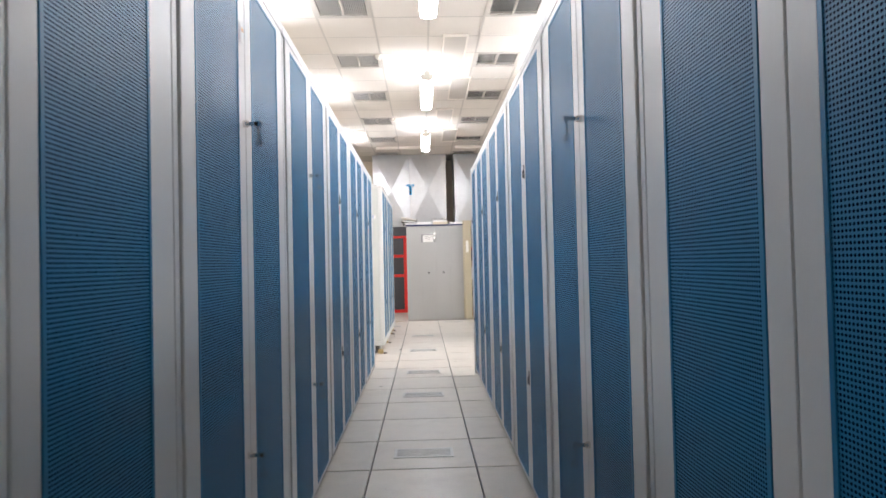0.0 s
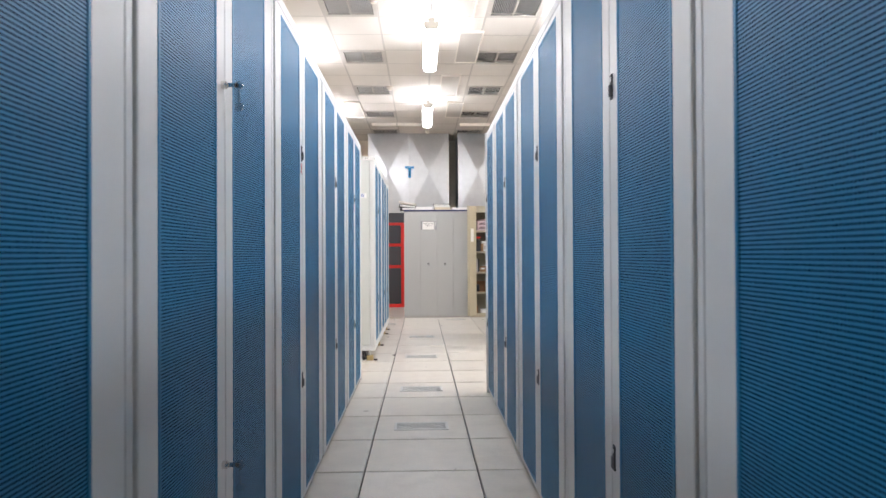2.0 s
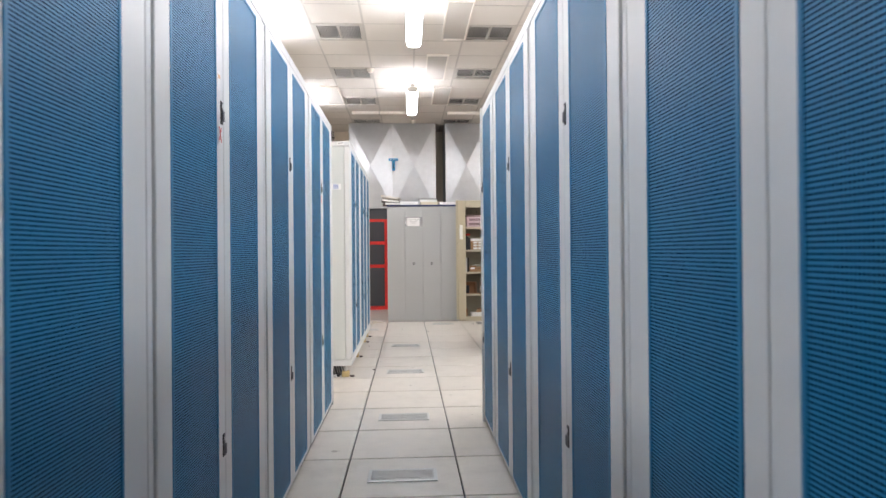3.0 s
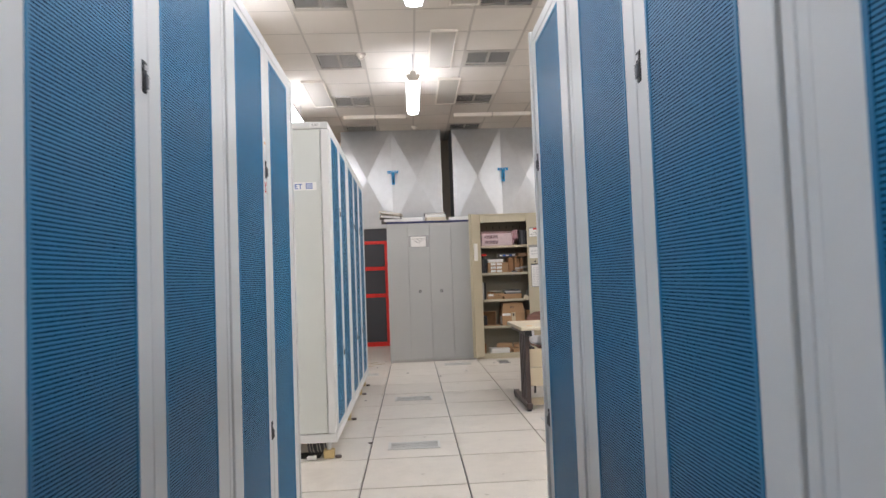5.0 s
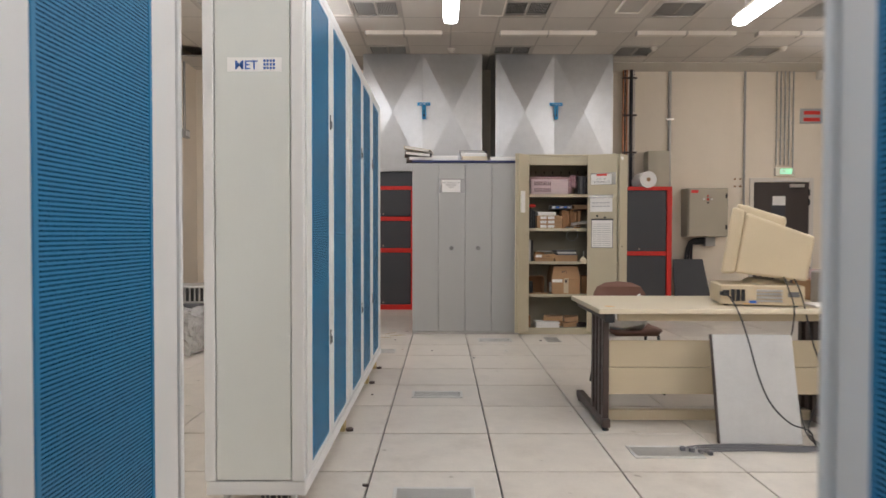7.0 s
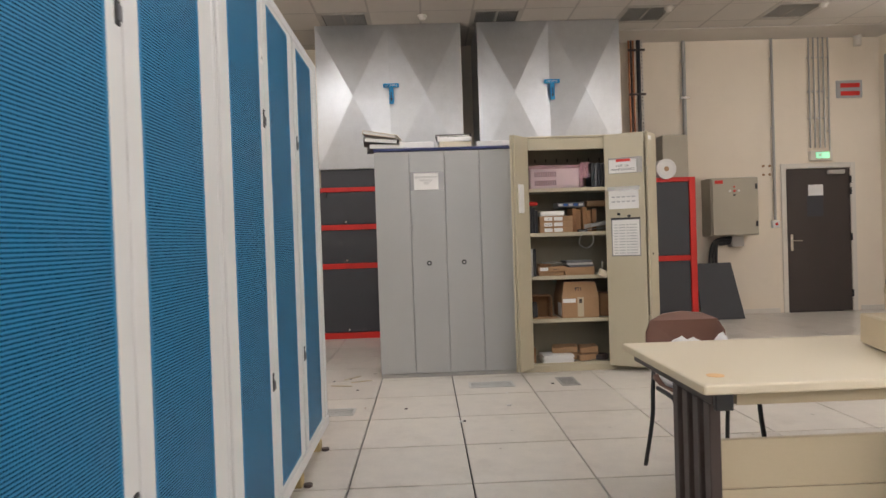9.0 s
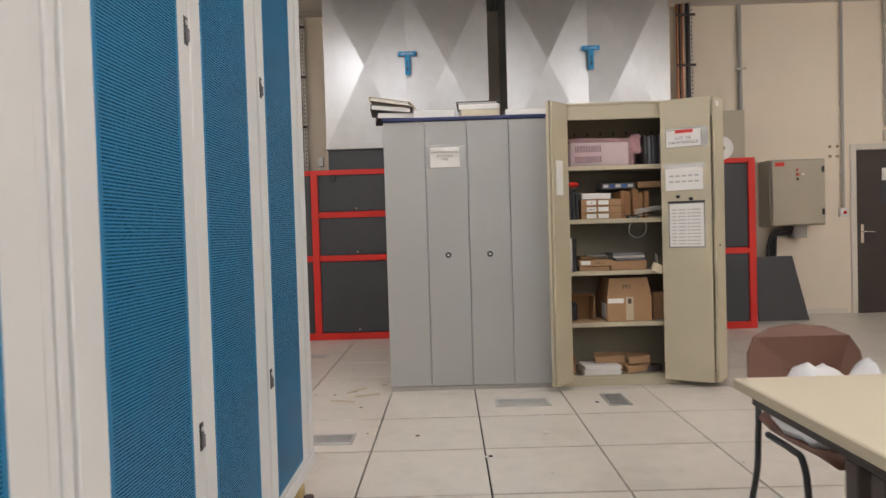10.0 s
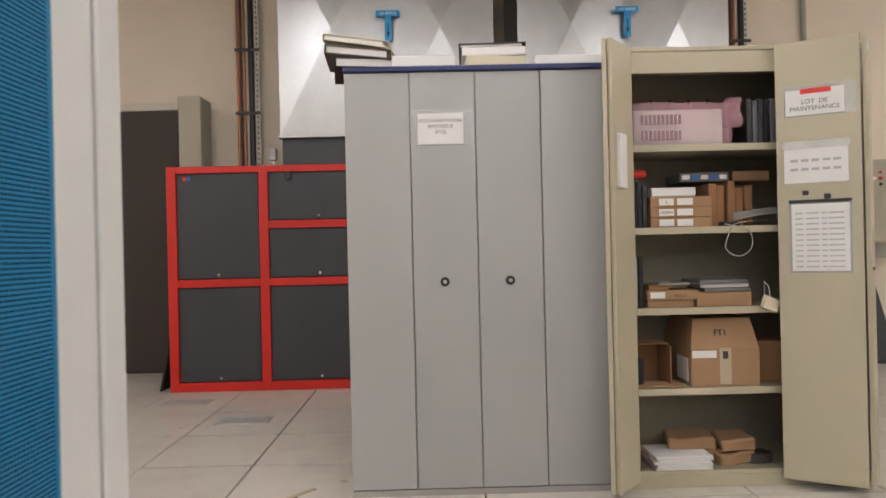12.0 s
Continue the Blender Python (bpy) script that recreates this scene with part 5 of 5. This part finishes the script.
for k in range(4):
    lead([(1.3 + 0.04 * k, 9.3 - 0.02 * k, 0.014), (1.42, 9.37 - 0.03 * k, 0.008), (1.7, 9.38 - 0.03 * k, 0.008), (2.0, 9.35 - 0.02 * k, 0.008), (2.4, 9.42 + 0.03 * k, 0.008)], "grey cable lying on the floor below the table", M_LEAD, 0.005)
t = thing("leaning_slab", (1.76, 9.44, 0), "grey floor slab leaning against the table", "floor slab")
part("slab", move(B(-0.22, 0.22, -0.015, 0.015, 0, 0.59, 0.003), pose(1.76, 9.40, 0.006, -14, 0, -2)), M_SLAB, t)
part("edge", move(B(-0.226, -0.2205, -0.016, 0.016, 0, 0.59, 0.001), pose(1.76, 9.40, 0.006, -14, 0, -2)), M_LEG, t, "dark edge strip")
# small things at the table's far end
slab("plastic_box", 2.35, 2.46, 9.9, 10.0, TZ, TZ + 0.2, M_CONDUIT, "grey plastic box on the table", "box", r=0.01)
carton(2.42, 2.62, 10.12, 10.34, TZ, 0.13, "small brown carton at the table's end", group="table clutter")
solid("pink_bag", crumple(B(2.42, 2.58, 10.1, 10.3, TZ + 0.1305, TZ + 0.19, 0.02), 0.012, 12, 4), M_PINK, "pink plastic wrapping on a carton", "bag")
t = solid("document", B(2.2, 2.4, 9.66, 9.86, TZ, TZ + 0.015, 0.002), M_PAPER, "loose papers on the table", "papers")

# ---------- far left corner: wrapped equipment on the floor ----------
t = thing("equipment_pile", (-2.5, 12.2, 0), "old equipment in clear plastic piled on the floor", "equipment")
part("server", B(-3.0, -2.3, 12.35, 12.8, 0.45, 0.62, 0.006), M_STEEL, t)
for k in range(14):
    part("fin", B(-2.98 + 0.048 * k, -2.955 + 0.048 * k, 12.338, 12.3495, 0.47, 0.6), M_BLACK, t)
part("server", B(-3.1, -2.35, 12.3, 12.8, 0.0, 0.45, 0.006), M_LEAD, t)
part("monitor", B(-2.95, -2.55, 12.2, 12.34, 0.5, 0.78, 0.02), M_BLACK, t)
part("box", B(-2.7, -2.45, 12.02, 12.2, 0.001, 0.26, 0.004), M_CARD, t)
part("box", B(-2.42, -2.3, 12.05, 12.22, 0.001, 0.3, 0.004), M_CONDUIT, t)
b = B(-2.78, -2.25, 11.9, 12.28, 0.001, 0.42, 0.05)
crumple(b, 0.07, 5, 12)
crumple(b, 0.035, 17)
crumple(b, 0.012, 45)
for v in b.verts:
    v.co.z = max(v.co.z, 0.001)
part("wrapping", b, M_HEAP, t, "clear crumpled plastic sheet", False)
t = thing("conduit", (X0 + 0.02, 16.1, 2.6), "thin conduit with a double switch on the side wall", "conduit")
part("pipe", C((X0 + 0.02, 16.1, 2.755), (X0 + 0.02, 16.1, H - 0.01), 0.02, 8), M_CONDUIT, t)
sw = part("switch", B(X0 + 0.001, X0 + 0.06, 15.98, 16.22, 2.63, 2.755, 0.006), M_CONDUIT, t)
for y in (16.04, 16.13):
    part("rocker", B(X0 + 0.0605, X0 + 0.07, y, y + 0.06, 2.65, 2.735, 0.004), M_PAPER, sw)

# bundle of cables below the second block
t = thing("cable_bundle", (-0.7, F0 + 0.15, 0), "grey cables coming up through the floor under the racks", "cable bundle")
for k in range(9):
    x = -0.73 + 0.016 * k
    part("cord", cable([(x, F0 + 0.3, 0.11), (x + 0.01, F0 + 0.2, 0.09), (x + 0.03 + 0.004 * (k % 3), F0 + 0.12, 0.03), (x + 0.05, F0 + 0.16, 0.004)], 0.007, 6), M_LEAD, t)
part("opening", B(-0.8, -0.62, F0 + 0.05, F0 + 0.2, 0.001, 0.004), M_DARK, t)
solid("crumpled_paper", crumple(B(-0.70, -0.64, F0 - 0.01, F0 + 0.03, 0.001, 0.03, 0.006), 0.008, 20, 2), M_PAPER, "scrap of white plastic on the floor", "scrap")


# ---------- floor grilles, scraps, and the raised floor last ----------
def floor_vent(x, y, w=0.36, d=0.19, m_=None):
    t = thing("floor_vent", (x, y, 0), "slotted aluminium grille set in a floor tile", "floor vent", "floor grilles")
    f = bmesh.new()
    for a in ((-w / 2, -w / 2 + 0.018, -d / 2, d / 2), (w / 2 - 0.018, w / 2, -d / 2, d / 2), (-w / 2 + 0.018, w / 2 - 0.018, -d / 2, -d / 2 + 0.018), (-w / 2 + 0.018, w / 2 - 0.018, d / 2 - 0.018, d / 2)):
        box(f, x + a[0], x + a[1], y + a[2], y + a[3], 0.0, 0.006, 0.0015)
    part("frame", f, m_ or M_ALU, t)
    part("backing", B(x - w / 2 + 0.018, x + w / 2 - 0.018, y - d / 2 + 0.018, y + d / 2 - 0.018, 0.0, 0.0015), M_DARK, t)
    n = 9
    for k in range(n):
        yy = y - d / 2 + 0.024 + (d - 0.048) * k / (n - 1)
        part("slat", B(x - w / 2 + 0.018, x + w / 2 - 0.018, yy - 0.0045, yy + 0.0045, 0.0016, 0.005), m_ or M_ALU, t)


for x, y in ((0, 3.9), (0, 5.7), (0, 6.92), (0, 8.7), (0, 10.5), (0.6, 12.9), (1.2, 9.28), (-0.6, 12.22), (-1.22, 14.75), (-1.83, 15.33)):
    floor_vent(x, y)
floor_vent(1.22, 12.91, 0.15, 0.3, M_CONDUIT)
for k in range(15):
    x, y = random.choice(((-0.42, 8.9), (0.3, 11.0), (0.5, 12.2), (-0.5, 13.0), (-0.45, 10.2), (0.9, 13.1), (-0.3, 12.0)))
    x, y = x + random.uniform(-0.25, 0.25), y + random.uniform(-0.4, 0.4)
    if y > 13.2 and x > -0.3 or (x < -0.49 and y < 11.5):
        continue
    s = random.uniform(0.006, 0.016)
    solid("floor_scrap", crumple(B(x - s, x + s, y - s * 0.6, y + s * 0.6, 0.0, s * 0.5), s * 0.2, 60), random.choice((M_LEG, M_BLACK, M_PAPER, M_CARD)), "small scrap of debris on the floor", "debris", "floor debris")
for x, y, tr in ((-0.47, 13.2, 20), (-0.62, 13.05, -15), (-0.56, 13.35, 50)):
    slab("paper_strip", x - 0.09, x + 0.09, y - 0.012, y + 0.012, 0.0, 0.006, M_TAN, "curled strip of packing paper on the floor", "paper strip", "floor debris", turn=tr, r=0.001)

fl = thing("floor", (0, 6, 0), "raised floor of worn cream stone-pattern tiles", "floor", kind="structure")
tile = mesh_of("tile", B(-0.2957, 0.2957, -0.2935, 0.2935, -0.02, 0.0, 0.0015), M_TILE)
rest = bmesh.new()
rv, rf = [], []
for i in range(-7, 12):
    for j in range(-25, 7):
        x, y = 0.6 * i, 12.9 + 0.6 * j
        a, b, c, d = max(x - 0.2965, X0), min(x + 0.2965, X1), max(y - 0.2985, Y0), min(y + 0.2985, Y1)
        if b - a < 0.02 or d - c < 0.02:
            continue
        whole = b - a > 0.59 and d - c > 0.59
        if whole and -2 <= i <= 6 and 2.4 < y < 16.2 or (whole and abs(i) <= 1 and y > 0):
            ob = new("tile", tile)
            ob.parent = fl
            ob.matrix_parent_inverse = fl.matrix_basis.inverted()
            ob.location = (x, y, 0.0012 * noise.noise(Vector((i * 3.1, j * 1.9, 4))))
        else:
            n = len(rv)
            rv += [(a, c, 0), (b, c, 0), (b, d, 0), (a, d, 0), (a, c, -0.02), (b, c, -0.02), (b, d, -0.02), (a, d, -0.02)]
            rf += [(n, n + 1, n + 2, n + 3), (n, n + 4, n + 5, n + 1), (n + 1, n + 5, n + 6, n + 2), (n + 2, n + 6, n + 7, n + 3), (n + 3, n + 7, n + 4, n)]
me = bpy.data.meshes.new("tiles_beyond")
me.from_pydata(rv, [], rf)
me.materials.append(M_TILE)
ob = new("tiles_beyond", me)
ob.parent = fl
ob.matrix_parent_inverse = fl.matrix_basis.inverted()
tagged(ob, kind="stuff")
